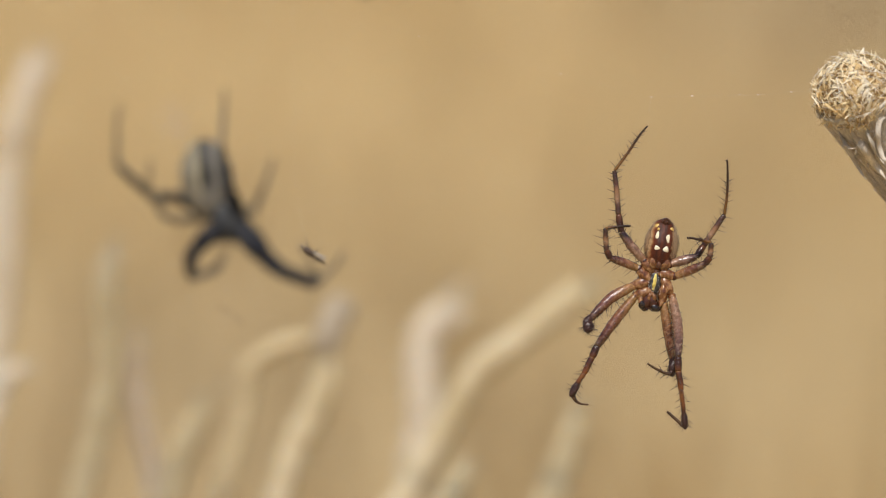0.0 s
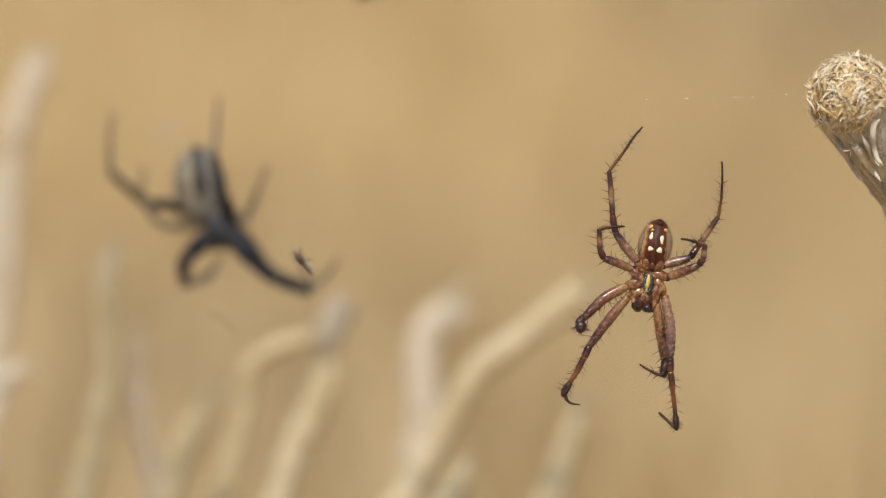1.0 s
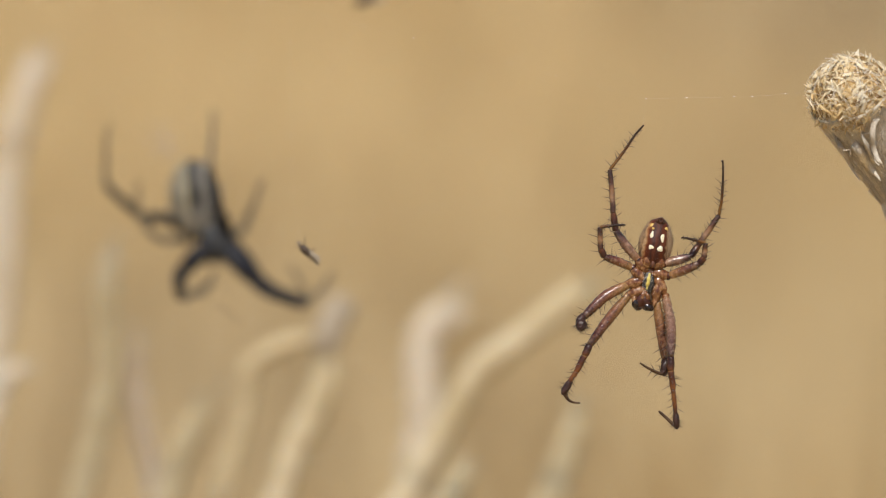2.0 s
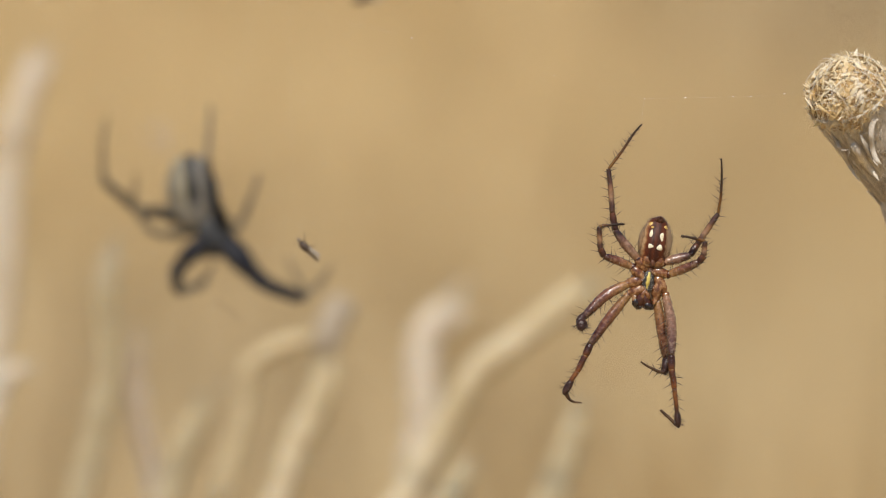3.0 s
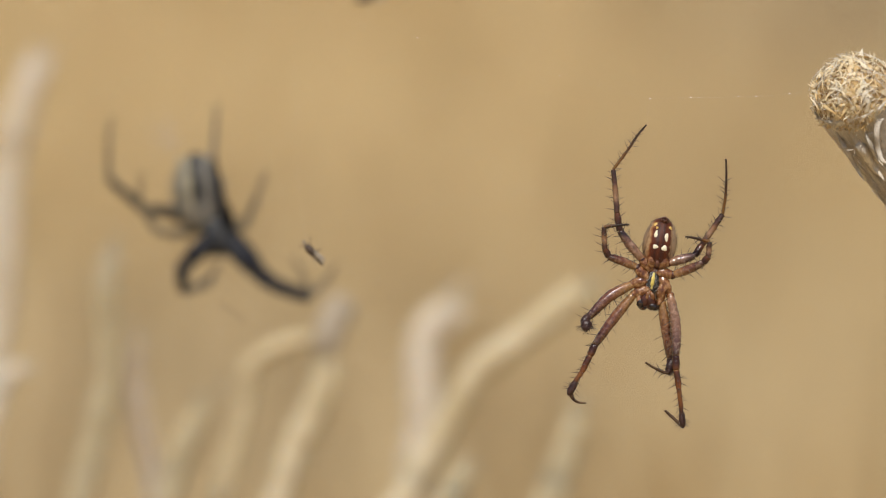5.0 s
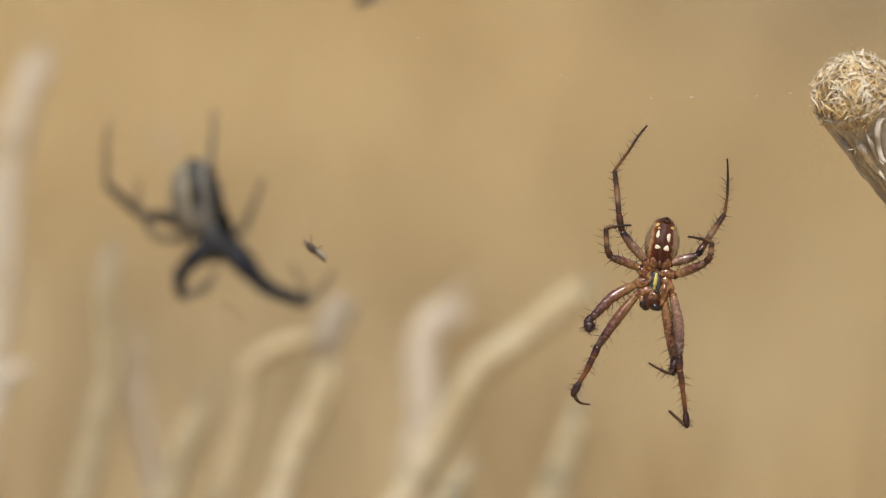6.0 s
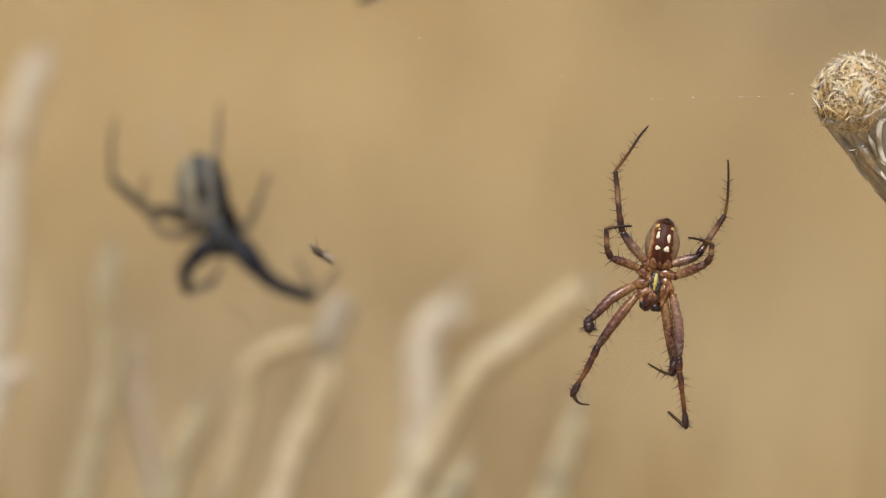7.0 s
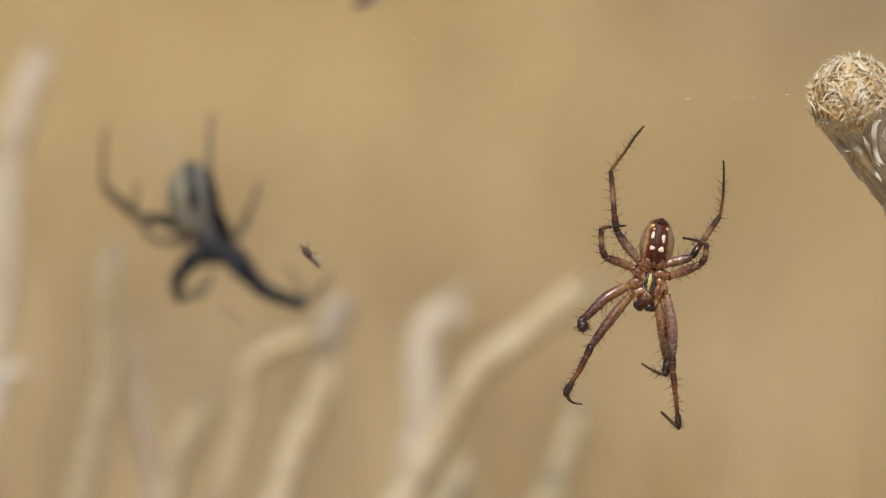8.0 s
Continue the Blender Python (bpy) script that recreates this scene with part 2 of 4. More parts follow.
# more darker patches at random, well off to both sides
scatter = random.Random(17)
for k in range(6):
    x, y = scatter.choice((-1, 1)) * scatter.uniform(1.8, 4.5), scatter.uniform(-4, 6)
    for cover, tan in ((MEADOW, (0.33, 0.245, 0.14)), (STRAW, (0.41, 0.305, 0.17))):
        tone_patch(cover, x, y, scatter.uniform(0.4, 0.9), scatter.uniform(0.6, 1.4), tan, 0.55)

# ---- building kit ----


class Shape:
    """Verts, faces and how far along its piece each vert lies."""

    def __init__(self):
        self.verts, self.faces, self.along = [], [], []

    def add(self, verts, faces, along=None):
        base = len(self.verts)
        self.verts += [tuple(v) for v in verts]
        self.faces += [tuple(base + i for i in f) for f in faces]
        self.along += list(along) if along is not None else [0.5] * len(verts)
        return self


def rounded(points, steps=4):
    """A smooth path through the points."""
    pts = [Vector(p) for p in points]
    if len(pts) < 3:
        return [pts[0].lerp(pts[-1], i / steps) for i in range(steps + 1)]
    ends = [2 * pts[0] - pts[1]] + pts + [2 * pts[-1] - pts[-2]]
    out = []
    for i in range(1, len(ends) - 2):
        a, b, c, d = ends[i - 1:i + 3]
        for k in range(steps):
            t = k / steps
            out.append(0.5 * ((2 * b) + (c - a) * t + (2 * a - 5 * b + 4 * c - d) * t * t + (3 * b - a - 3 * c + d) * t ** 3))
    return out + [pts[-1]]


def tube(shape, path, radius, sides=8, flat=1.0, lumps=0.0):
    """A capped tube along the path; radius: a number, or a function of 0..1."""
    path = [Vector(p) for p in path]
    n, verts, faces, along = len(path), [], [], []
    way = (path[1] - path[0]).normalized()
    side = way.orthogonal().normalized()
    for i, p in enumerate(path):
        ahead = (path[min(i + 1, n - 1)] - path[max(i - 1, 0)]).normalized()
        side = (side - ahead * side.dot(ahead)).normalized()
        other = ahead.cross(side)
        r = radius(i / (n - 1)) if callable(radius) else radius
        for k in range(sides):
            a = 2 * math.pi * k / sides
            q = r * (1 + lumps * noise.noise((p + side * math.cos(a) * r + other * math.sin(a) * r) * 2600)) if lumps else r
            verts.append(p + side * (math.cos(a) * q) + other * (math.sin(a) * q * flat))
            along.append(i / (n - 1))
    for i in range(n - 1):
        for k in range(sides):
            j = (k + 1) % sides
            faces.append((i * sides + k, i * sides + j, (i + 1) * sides + j, (i + 1) * sides + k))
    verts += [path[0], path[-1]]
    along += [0.0, 1.0]
    a, b = n * sides, n * sides + 1
    for k in range(sides):
        j = (k + 1) % sides
        faces += [(a, j, k), (b, (n - 1) * sides + k, (n - 1) * sides + j)]
    return shape.add(verts, faces, along)


def spike(shape, root, way, length, radius, droop=0.0):
    """A thin three-sided bristle."""
    way = Vector(way).normalized()
    side = way.orthogonal().normalized()
    other = way.cross(side)
    root = Vector(root)
    mid = root + way * length * 0.55
    tip = root + way * length + Vector((0, 0, -droop * length))
    verts = []
    for p, r in ((root, radius), (mid, radius * 0.7)):
        verts += [p + (side * math.cos(a) + other * math.sin(a)) * r for a in (0, 2.1, 4.2)]
    verts.append(tip)
    faces = [(0, 1, 4, 3), (1, 2, 5, 4), (2, 0, 3, 5), (3, 4, 6), (4, 5, 6), (5, 3, 6)]
    return shape.add(verts, faces, [0] * 3 + [0.5] * 3 + [1])


def egg(shape, centre, size, turn=None, seg=16, rings=12, power=1.0, lumps=0.0):
    """An egg: half axes in size, its upper half (z) drawn out where power is under 1."""
    centre, m = Vector(centre), turn or Matrix.Identity(3)
    verts, faces, along = [], [], []
    for i in range(rings + 1):
        t = math.pi * i / rings
        z, r = -math.cos(t), math.sin(t)
        if z > 0:
            r = r ** (1 / power)
        for k in range(seg):
            a = 2 * math.pi * k / seg
            w = 1 + lumps * noise.noise(Vector((math.cos(a) * 2, math.sin(a) * 2, z * 3)) + centre * 700)
            verts.append(centre + m @ Vector((math.cos(a) * r * size[0] * w, math.sin(a) * r * size[1] * w, z * size[2])))
            along.append(i / rings)
    for i in range(rings):
        for k in range(seg):
            j = (k + 1) % seg
            faces.append((i * seg + k, i * seg + j, (i + 1) * seg + j, (i + 1) * seg + k))
    return shape.add(verts, faces, along)


def part(name, shape, material, parent=None, label="", at=None, kind="", smooth=True):
    """Links a shape as one mesh object under a thing or a part."""
    mesh = bpy.data.meshes.new(name)
    mesh.from_pydata(shape.verts, [], shape.faces)
    mesh.polygons.foreach_set("use_smooth", [smooth] * len(mesh.polygons))
    mesh.attributes.new("along", "FLOAT", "POINT").data.foreach_set("value", shape.along)
    mesh.materials.append(material)
    mesh.update()
    ob = new(name, mesh)
    ob.parent = parent
    if at is not None:
        ob.matrix_basis = at
    return tagged(ob, label, kind=kind)


def mm(points):
    return [Vector(p) / 1000 for p in points]


# ---- spiders ----


def segment(shape, a, b, r, bow=0.0, lean=(0, 0, 1), swell=0.25, sides=14):
    """One leg segment from a to b in metres, bowed and swollen, from radius r[0] to r[1], pinched a little at its joints."""
    a, b = Vector(a), Vector(b)
    mid = (a + b) / 2 + Vector(lean) * bow
    path = rounded([a, mid, b], 12)
    return tube(shape, path, lambda t: (r[0] + (r[1] - r[0]) * t) * (0.93 + swell * math.sin(math.pi * min(1, t * 0.95 + 0.05)) + 0.07 * min(1, 8 * t, 8 * (1 - t))), sides, 1.0, 0.16)


SPINE = None


def spine_mesh():
    """One tapered, slightly bent thorn of unit length on +z, shared by all."""
    ring = [(math.cos(a), math.sin(a)) for a in (0, 1.257, 2.513, 3.77, 5.027)]
    verts = [(x * r + bend, y * r, z) for z, r, bend in ((0, 2.1, 0), (0.05, 1.8, 0), (0.1, 1.0, 0), (0.55, 0.7, 0.5)) for x, y in ring] + [(1.8, 0, 1.0)]
    faces = [(i * 5 + k, i * 5 + (k + 1) % 5, i * 5 + 5 + (k + 1) % 5, i * 5 + 5 + k) for i in range(3) for k in range(5)] + [(15 + k, 15 + (k + 1) % 5, 20) for k in range(5)]
    mesh = bpy.data.meshes.new("spine")
    mesh.from_pydata(verts, [], faces)
    mesh.polygons.foreach_set("use_smooth", [True] * len(mesh.polygons))
    mesh.materials.append(BRISTLE)
    return mesh


def bristles(hair, a, b, r, count, length, rng, fine=0, root=None):
    """Long spines in loose rows, each a part of its own, and fine hairs on a segment."""
    a, b = Vector(a), Vector(b)
    way = (b - a).normalized()
    side = way.orthogonal().normalized()
    other = way.cross(side)
    for i in range(count + fine):
        big = i < count
        t = (i + 0.6 + rng.uniform(-0.3, 0.3)) / max(1, count) if big else rng.random()
        turn = 2.4 * i + rng.uniform(-0.35, 0.35)
        out = side * math.cos(turn) + other * math.sin(turn)
        at = a.lerp(b, min(0.96, max(0.05, t))) + out * r * 0.75
        lean = (out * 0.9 + way * rng.uniform(0.2, 0.65)).normalized()
        if big and root:
            thorn = new("spine", SPINE)
            thorn.parent = root
            wide = rng.uniform(0.00004, 0.00006)
            thorn.matrix_basis = Matrix.Translation(at) @ lean.to_track_quat("Z", "Y").to_matrix().to_4x4() @ Matrix.Diagonal((wide, wide, length * rng.uniform(0.7, 1.2), 1))
        else:
            spike(hair, at, lean, length * (0.4 if root else 0.8) * rng.uniform(0.7, 1.2), 0.000028)


def leg(spider, joints, thick, mats, rng, spiny=1.0, label="", bows=(0.3, 0, 0, 0, 0), lean=(0, 0, 1), far=1.0):
    """A leg in millimetres: hip, femur's end, patella's end, tibia's end, metatarsus's end, claw."""
    pts = mm(joints)
    r = [(k * w / 1000, q * w / 1000) for k, q, w in ((0.42, 0.4, thick), (0.4, 0.37, thick), (0.34, 0.29, thick), (0.25, 0.19, far), (0.185, 0.13, far))]
    root = None
    thorns = Shape()
    counts = (17, 5, 16, 13, 0)
    for i, name in enumerate(("leg", "patella", "tibia", "metatarsus", "tarsus")):
        a, b = pts[i], pts[i + 1]
        s = segment(Shape(), a, b, r[i], bows[i] / 1000, lean, (0.38, 0.1, 0.08, 0.02, 0.02)[i])
        ob = part(name, s, mats[i], root or spider, label if root is None else "")
        root = root or ob
        ln = (b - a).length
        if spiny:
            bristles(thorns, a, b, r[i][0], max(0, round(counts[i] * spiny * min(1.2, ln / 0.004))), 0.00165 * (1 - 0.07 * i), rng, round(26 * spiny * ln / 0.004), root if spiny == 1 else None)
    if spiny:
        part("leg_fuzz", thorns, BRISTLE, root, "fine dark hairs", kind="stuff")
    return root


SPINE = spine_mesh()


def brown_spider():
    """Origin at the breastplate; the belly faces -y, the tail points up."""
    rng = random.Random(11)
    spider = tagged(new("spider"), "slender brown orb-weaver spider hanging head down by its leg", "spider")
    mats = (FEMUR, PATELLA, TIBIA, METATARSUS, TARSUS)
    grey = (LILAC_FEMUR, PATELLA, TIBIA, METATARSUS, TARSUS)
    low = (FEMUR, PATELLA, LOW_TIBIA, LOW_METATARSUS, FOOT)
    back_turn = pose(0, 0, 0, -8, 9, 0).to_3x3()
    # hind body
    rear = Vector((0.98, 0.5, 5.05)) / 1000
    size = (0.0023, 0.0021, 0.00365)
    body = part("abdomen", egg(Shape(), (0, 0, 0), size, None, 40, 34, 0.95, 0.07), ABDOMEN, spider, "dark brown belly with pale wrinkled flanks",
                Matrix.Translation(rear) @ back_turn.to_4x4())

    def skin(a, h, lift=0.0):
        """A place on the hind body: angle from the belly's midline in degrees, height in -1..1."""
        r = math.sqrt(max(0, 1 - h * h))
        if h > 0:
            r = r ** (1 / 0.95)
        x, y = math.sin(radians(a)) * r, -math.cos(radians(a)) * r
        return Vector((x * (size[0] + lift), y * (size[1] + lift), h * (size[2] + lift)))

    def spot(name, a, h, wide, tall, material, label):
        s = Shape()
        verts, faces, rim, rings = [skin(a, h, 0.00009)], [], 14, 3
        for q in range(1, rings + 1):
            for k in range(rim):
                t = 2 * math.pi * k / rim
                w = (1 + 0.14 * math.sin(3 * t + a)) * q / rings
                verts.append(skin(a + wide * math.cos(t) * w, h + tall * math.sin(t) * w, 0.00009 - 0.00011 * (q / rings) ** 4))
        for k in range(rim):
            j = (k + 1) % rim
            faces.append((0, 1 + k, 1 + j))
            for q in range(rings - 1):
                faces.append((1 + q * rim + k, 1 + (q + 1) * rim + k, 1 + (q + 1) * rim + j, 1 + q * rim + j))
        part(name, s.add(verts, faces), material, body, label)

    for a, h, wide, tall in ((-22, 0.24, 8, 0.17), (18, 0.21, 7, 0.165), (-17, -0.2, 11, 0.105), (16, -0.22, 11, 0.11)):
        spot("pale_spot", a, h, wide, tall, CREAM, "cream-white spot")
    for a, h, wide, tall in ((-38, 0.66, 13, 0.085), (36, 0.6, 9, 0.07), (-24, 0.52, 6, 0.05)):
        spot("yellow_spot", a, h, wide, tall, ORANGE, "orange-yellow spot")
    part("spinneret_mound", egg(Shape(), (0.0001, -0.0009, 0.00305), (0.00075, 0.0006, 0.0006), None, 16, 10, 1.0, 0.15), SPINNERET, body, "dark red-brown tail tip")
    for k in range(6):
        a = radians(60 * k + 20)
        base = Vector((0.0001 + 0.00034 * math.cos(a), -0.0013, 0.0031 + 0.00034 * math.sin(a)))
        tip = base + Vector((-0.00012 * math.cos(a), -0.00045, 0.00012 - 0.0001 * math.sin(a)))
        part("spinneret", tube(Shape(), rounded([base, tip], 3), lambda t: 0.0002 * (1.2 - 0.75 * t), 8), SPINNERET, body)
    for x in (-0.62, 0.68):
        part("book_lung_cover", egg(Shape(), Vector((x * 1.1, -0.85, -2.65)) / 1000, (0.00085, 0.0006, 0.0009), pose(0, 0, 0, 18, x * 20, 0).to_3x3(), 16, 12, 1.0, 0.15), COXA, body, "smooth amber-brown plate")
    part("epigyne", egg(Shape(), Vector((0.0, -1.15, -2.75)) / 1000, (0.0004, 0.0004, 0.00065), None, 16, 10, 1.0, 0.2), SPINNERET, body, "glossy red-brown plate")
    fuzz = Shape()
    for k in range(420):
        a, h = rng.uniform(-110, 110), rng.uniform(-0.9, 0.93)
        p = skin(a, h)
        spike(fuzz, p, Vector((p.x / size[0], p.y / size[1], 0.6 + p.z / size[2])), rng.uniform(0.0002, 0.00045), 0.000015)
    part("hairs", fuzz, BRISTLE, body, "short fine hairs")
    part("pedicel", tube(Shape(), rounded(mm([(0.55, 0.3, 2.4), (0.3, 0.2, 1.6), (0.15, 0.3, 1.0)]), 4), lambda t: 0.0006 + 0.0003 * t, 10), COXA, spider)
    # fore body
    part("carapace", egg(Shape(), mm([(-0.1, 0.9, -0.6)])[0], (0.0024, 0.0011, 0.0029), pose(0, 0, 0, 0, 3, 0).to_3x3(), 24, 16, 1.0, 0.05), CARAPACE, spider, "pale brown hairy carapace")
    plate = part("sternum", egg(Shape(), mm([(0, -0.35, -0.05)])[0], (0.00085, 0.0005, 0.0015), pose(0, 0, 0, 0, 8, 0).to_3x3(), 20, 14, 1.0, 0.06), STERNUM, spider, "dark grey breastplate")
    stripe = tube(Shape(), rounded(mm([(0.2, -0.68, 1.15), (0.1, -0.82, 0.6), (0.0, -0.88, 0.0), (-0.12, -0.85, -0.6), (-0.2, -0.74, -1.1)]), 6),
                  lambda t: 0.00006 + 0.0003 * math.sin(math.pi * min(0.97, 0.08 + t * 0.9)) + 0.00005 * math.sin(22 * t), 10, 0.45)
    part("yellow_stripe", stripe, YELLOW, plate, "bright yellow stripe")
    down = Shape()
    for k in range(110):
        p = Vector((rng.uniform(-0.85, 0.85), -0.7, rng.uniform(-1.6, 1.6))) / 1000
        spike(down, p, (rng.uniform(-0.5, 0.5), -1, -0.6), 0.0004, 0.000014)
    part("hairs", down, SILK, plate, "sparse white hairs")
    hips = [(-0.92, -0.35, 2.3), (-1.45, -0.3, 1.07), (-1.84, -0.3, -0.15), (-1.61, -0.3, -1.45), (1.07, -0.35, 2.53), (1.61, -0.3, 1.07), (1.68, -0.3, -0.46), (1.15, -0.3, -1.61)]
    roots = [(-1.38, -0.4, 2.91), (-2.14, -0.3, 1.84), (-2.83, -0.3, -0.46), (-2.6, -0.2, -1.84), (2.14, -0.3, 2.45), (2.76, -0.3, 0.84), (2.37, -0.3, -1.91), (1.07, -0.1, -2.68)]
    for c, root in zip(hips, roots):
        away = (Vector(root) - Vector(c)).normalized()
        turn = away.to_track_quat("Z", "Y").to_matrix()
        ring = mm([root])[0]
        lower = root[2] < 0
        part("trochanter", egg(Shape(), ring, (0.00056, 0.0006, 0.00042), turn, 14, 10, 1.0, 0.15), COXA if lower else JAW, spider, "amber joint ring" if lower else "dark glossy joint ring")
        part("coxa", egg(Shape(), mm([c])[0], (0.00062, 0.00075, 0.00142), turn, 20, 16, 1.1, 0.16), COXA, spider, "glossy orange-brown hip joint")
    part("labium", egg(Shape(), mm([(-0.42, -0.55, -1.6)])[0], (0.0004, 0.0004, 0.00045), None, 12, 10), COXA, spider)
    for x, tilt in ((-0.8, 16), (-0.08, -14)):
        part("maxilla", egg(Shape(), mm([(x, -0.7, -2.02)])[0], (0.00034, 0.0003, 0.00056), pose(0, 0, 0, 12, tilt, 0).to_3x3(), 14, 10, 1.0, 0.2), COXA, spider, "pale glossy mouth lobe")
    for x, tilt in ((-1.15, 14), (-0.3, -10)):
        jaw = part("chelicera", egg(Shape(), mm([(x, -0.1, -2.75)])[0], (0.00078, 0.0008, 0.00125), pose(0, 0, 0, 15, tilt, 0).to_3x3(), 18, 14, 1.0, 0.18), JAW, spider, "dark red-brown jaw")
        part("fang", tube(Shape(), rounded(mm([(x, -0.5, -3.5), (x + 0.1, -0.85, -3.7), (x + 0.35, -0.95, -3.45)]), 4), lambda t: 0.00014 * (1.1 - t), 6), BLACK, jaw)
    for path, bulb in (([(-1.2, -0.2, -1.7), (-1.85, -0.5, -2.2), (-1.9, -0.7, -2.8)], (-1.7, -0.5, -3.05)), ([(0.75, -0.3, -1.5), (1.1, -0.5, -2.4), (0.7, -0.6, -3.2)], (0.15, -0.5, -3.45))):
        palp = part("pedipalp", tube(Shape(), rounded(mm(path), 4), lambda t: 0.00038 - 0.0001 * t, 10, 1.0, 0.2), COXA, spider, "pale wrinkled feeler")
        part("palp_bulb", egg(Shape(), mm([bulb])[0], (0.00048, 0.00048, 0.00072), pose(0, 0, 0, 20, -15 if bulb[0] < 0 else -60, 0).to_3x3(), 16, 12, 1.0, 0.3), BLACK, palp, "shiny black knob")
    whiskers = Shape()
    for k in range(30):
        p = Vector((rng.uniform(-1.8, 0.8), -0.6, rng.uniform(-3.7, -3.2))) / 1000
        spike(whiskers, p, (rng.uniform(-0.6, 0.6), -0.5, -1), rng.uniform(0.0004, 0.0009), 0.000018)
    part("whiskers", whiskers, BRISTLE, spider, "fine dark mouth hairs")
    # legs
    leg(spider, [(-1.38, -0.4, 2.91), (-4.52, -0.9, 6.81), (-4.9, -0.9, 9.18), (-5.43, -0.7, 15.08), (-1.99, -0.2, 19.97), (-0.92, 0, 21.2)], 1.12, grey, rng, 1.0, far=0.86, bows=(-.15, 0, 0.05, 0.1, 0), lean=(1, 0, 0))
    leg(spider, [(-2.14, -0.3, 1.84), (-6.05, -1.6, 3.29), (-6.58, -1.9, 4.36), (-6.73, -2.2, 7.27), (-5.05, -2.4, 7.5), (-3.29, -2.3, 7.65)], 1.08, mats, rng, 1.0, bows=(.1, 0, 0.05, 0.05, 0.02))
    leg(spider, [(-2.83, -0.3, -0.46), (-8.72, -1.6, -4.9), (-9.4, -2.2, -5.6), (-9.2, -3.2, -6.2), (-9.0, -3.7, -6.4), (-8.9, -3.7, -6.55)], 1.32, (FEMUR, KNOB, KNOB, KNOB, KNOB), rng, 1.0, far=2.2, bows=(.62, .2, 0, 0, 0))
    leg(spider, [(-2.6, -0.2, -1.84), (-7.81, -1, -8.65), (-8.49, -1.2, -10.1), (-9.57, -1.3, -12.32), (-11.25, -1, -14.85), (-11.02, -0.9, -15.46)], 1.26, low, rng, 1.0, far=1.45, bows=(.22, 0, 0, 0.05, 0))
    leg(spider, [(2.14, -0.3, 2.45), (5.66, -0.2, 3.44), (6.66, 0.1, 4.9), (9.49, 0.3, 9.11), (9.95, 0.2, 13.93), (9.87, 0.1, 16.61)], 1.18, grey, rng, 1.0, far=0.86, bows=(-.1, 0, 0, 0.12, 0.03), lean=(1, 0, 0))
    leg(spider, [(2.76, -0.3, 0.84), (6.81, -1.5, 2.53), (7.42, -1.8, 3.37), (7.58, -2, 5.36), (5.82, -2.2, 5.82), (4.29, -2.2, 6.05)], 1.14, mats, rng, 1.0, bows=(-.08, 0, 0, 0, 0.03))
    leg(spider, [(2.37, -0.3, -1.91), (3.12, -1.4, -10.1), (3.14, -1.6, -11.94), (3.52, -1.6, -14.54), (4.06, -1.3, -19.59), (1.68, -1, -17.45)], 1.26, (LILAC_FEMUR,) + low[1:], rng, 1.0, far=1.35, bows=(.4, 0, .05, .05, 0), lean=(1, 0, 0))
    leg(spider, [(1.25, -0.1, -2.68), (2.45, 0.4, -10.41), (2.68, 0.3, -11.63), (2.14, -0.9, -12.4), (0.54, -1.2, -11.86), (-0.99, -1.3, -10.94)], 1.26, (FEMUR, KNOB, KNOB, FOOT, FOOT), rng, 1.0, bows=(-.05, 0, 0, -.1, -.05))
    # dark swollen joints, ringed with spines
    for at, size, lean_by, count in (((-9.05, -3.0, -5.95), (0.00072, 0.0007, 0.0008), -15, 16), ((-10.85, -1.1, -14.45), (0.00052, 0.00055, 0.0012), 30, 8), ((4.02, -1.3, -18.7), (0.00048, 0.0005, 0.0012), -5, 8), ((2.45, -0.3, -11.6), (0.00062, 0.00065, 0.0012), 8, 5)):
        turn = pose(0, 0, 0, 0, lean_by, 0).to_3x3()
        swell = part("swollen_joint", egg(Shape(), mm([at])[0], size, turn, 18, 14, 1.0, 0.3), KNOB, spider, "dark bristly joint")
        for k in range(count):
            out = turn @ Vector((math.cos(2.4 * k), math.sin(2.4 * k) * 0.6, rng.uniform(-1.0, 0.2))).normalized()
            thorn = new("spine", SPINE)
            thorn.parent = swell
            thorn.matrix_basis = Matrix.Translation(mm([at])[0] + Vector((out.x * size[0], out.y * size[1], out.z * size[2])) * 0.8) @ out.to_track_quat("Z", "Y").to_matrix().to_4x4() @ Matrix.Diagonal((0.000045, 0.000045, 0.0011, 1))
    curl = Shape()
    tube(curl, rounded(mm([(-11.1, -1, -14.85), (-10.87, -0.95, -15.77), (-10.1, -0.9, -16.38), (-8.95, -0.8, -16.53)]), 5), lambda t: 0.00024 * (1.2 - 0.75 * t), 8)
    part("claw", curl, FOOT, spider, "curled dark foot tip")
    return spider


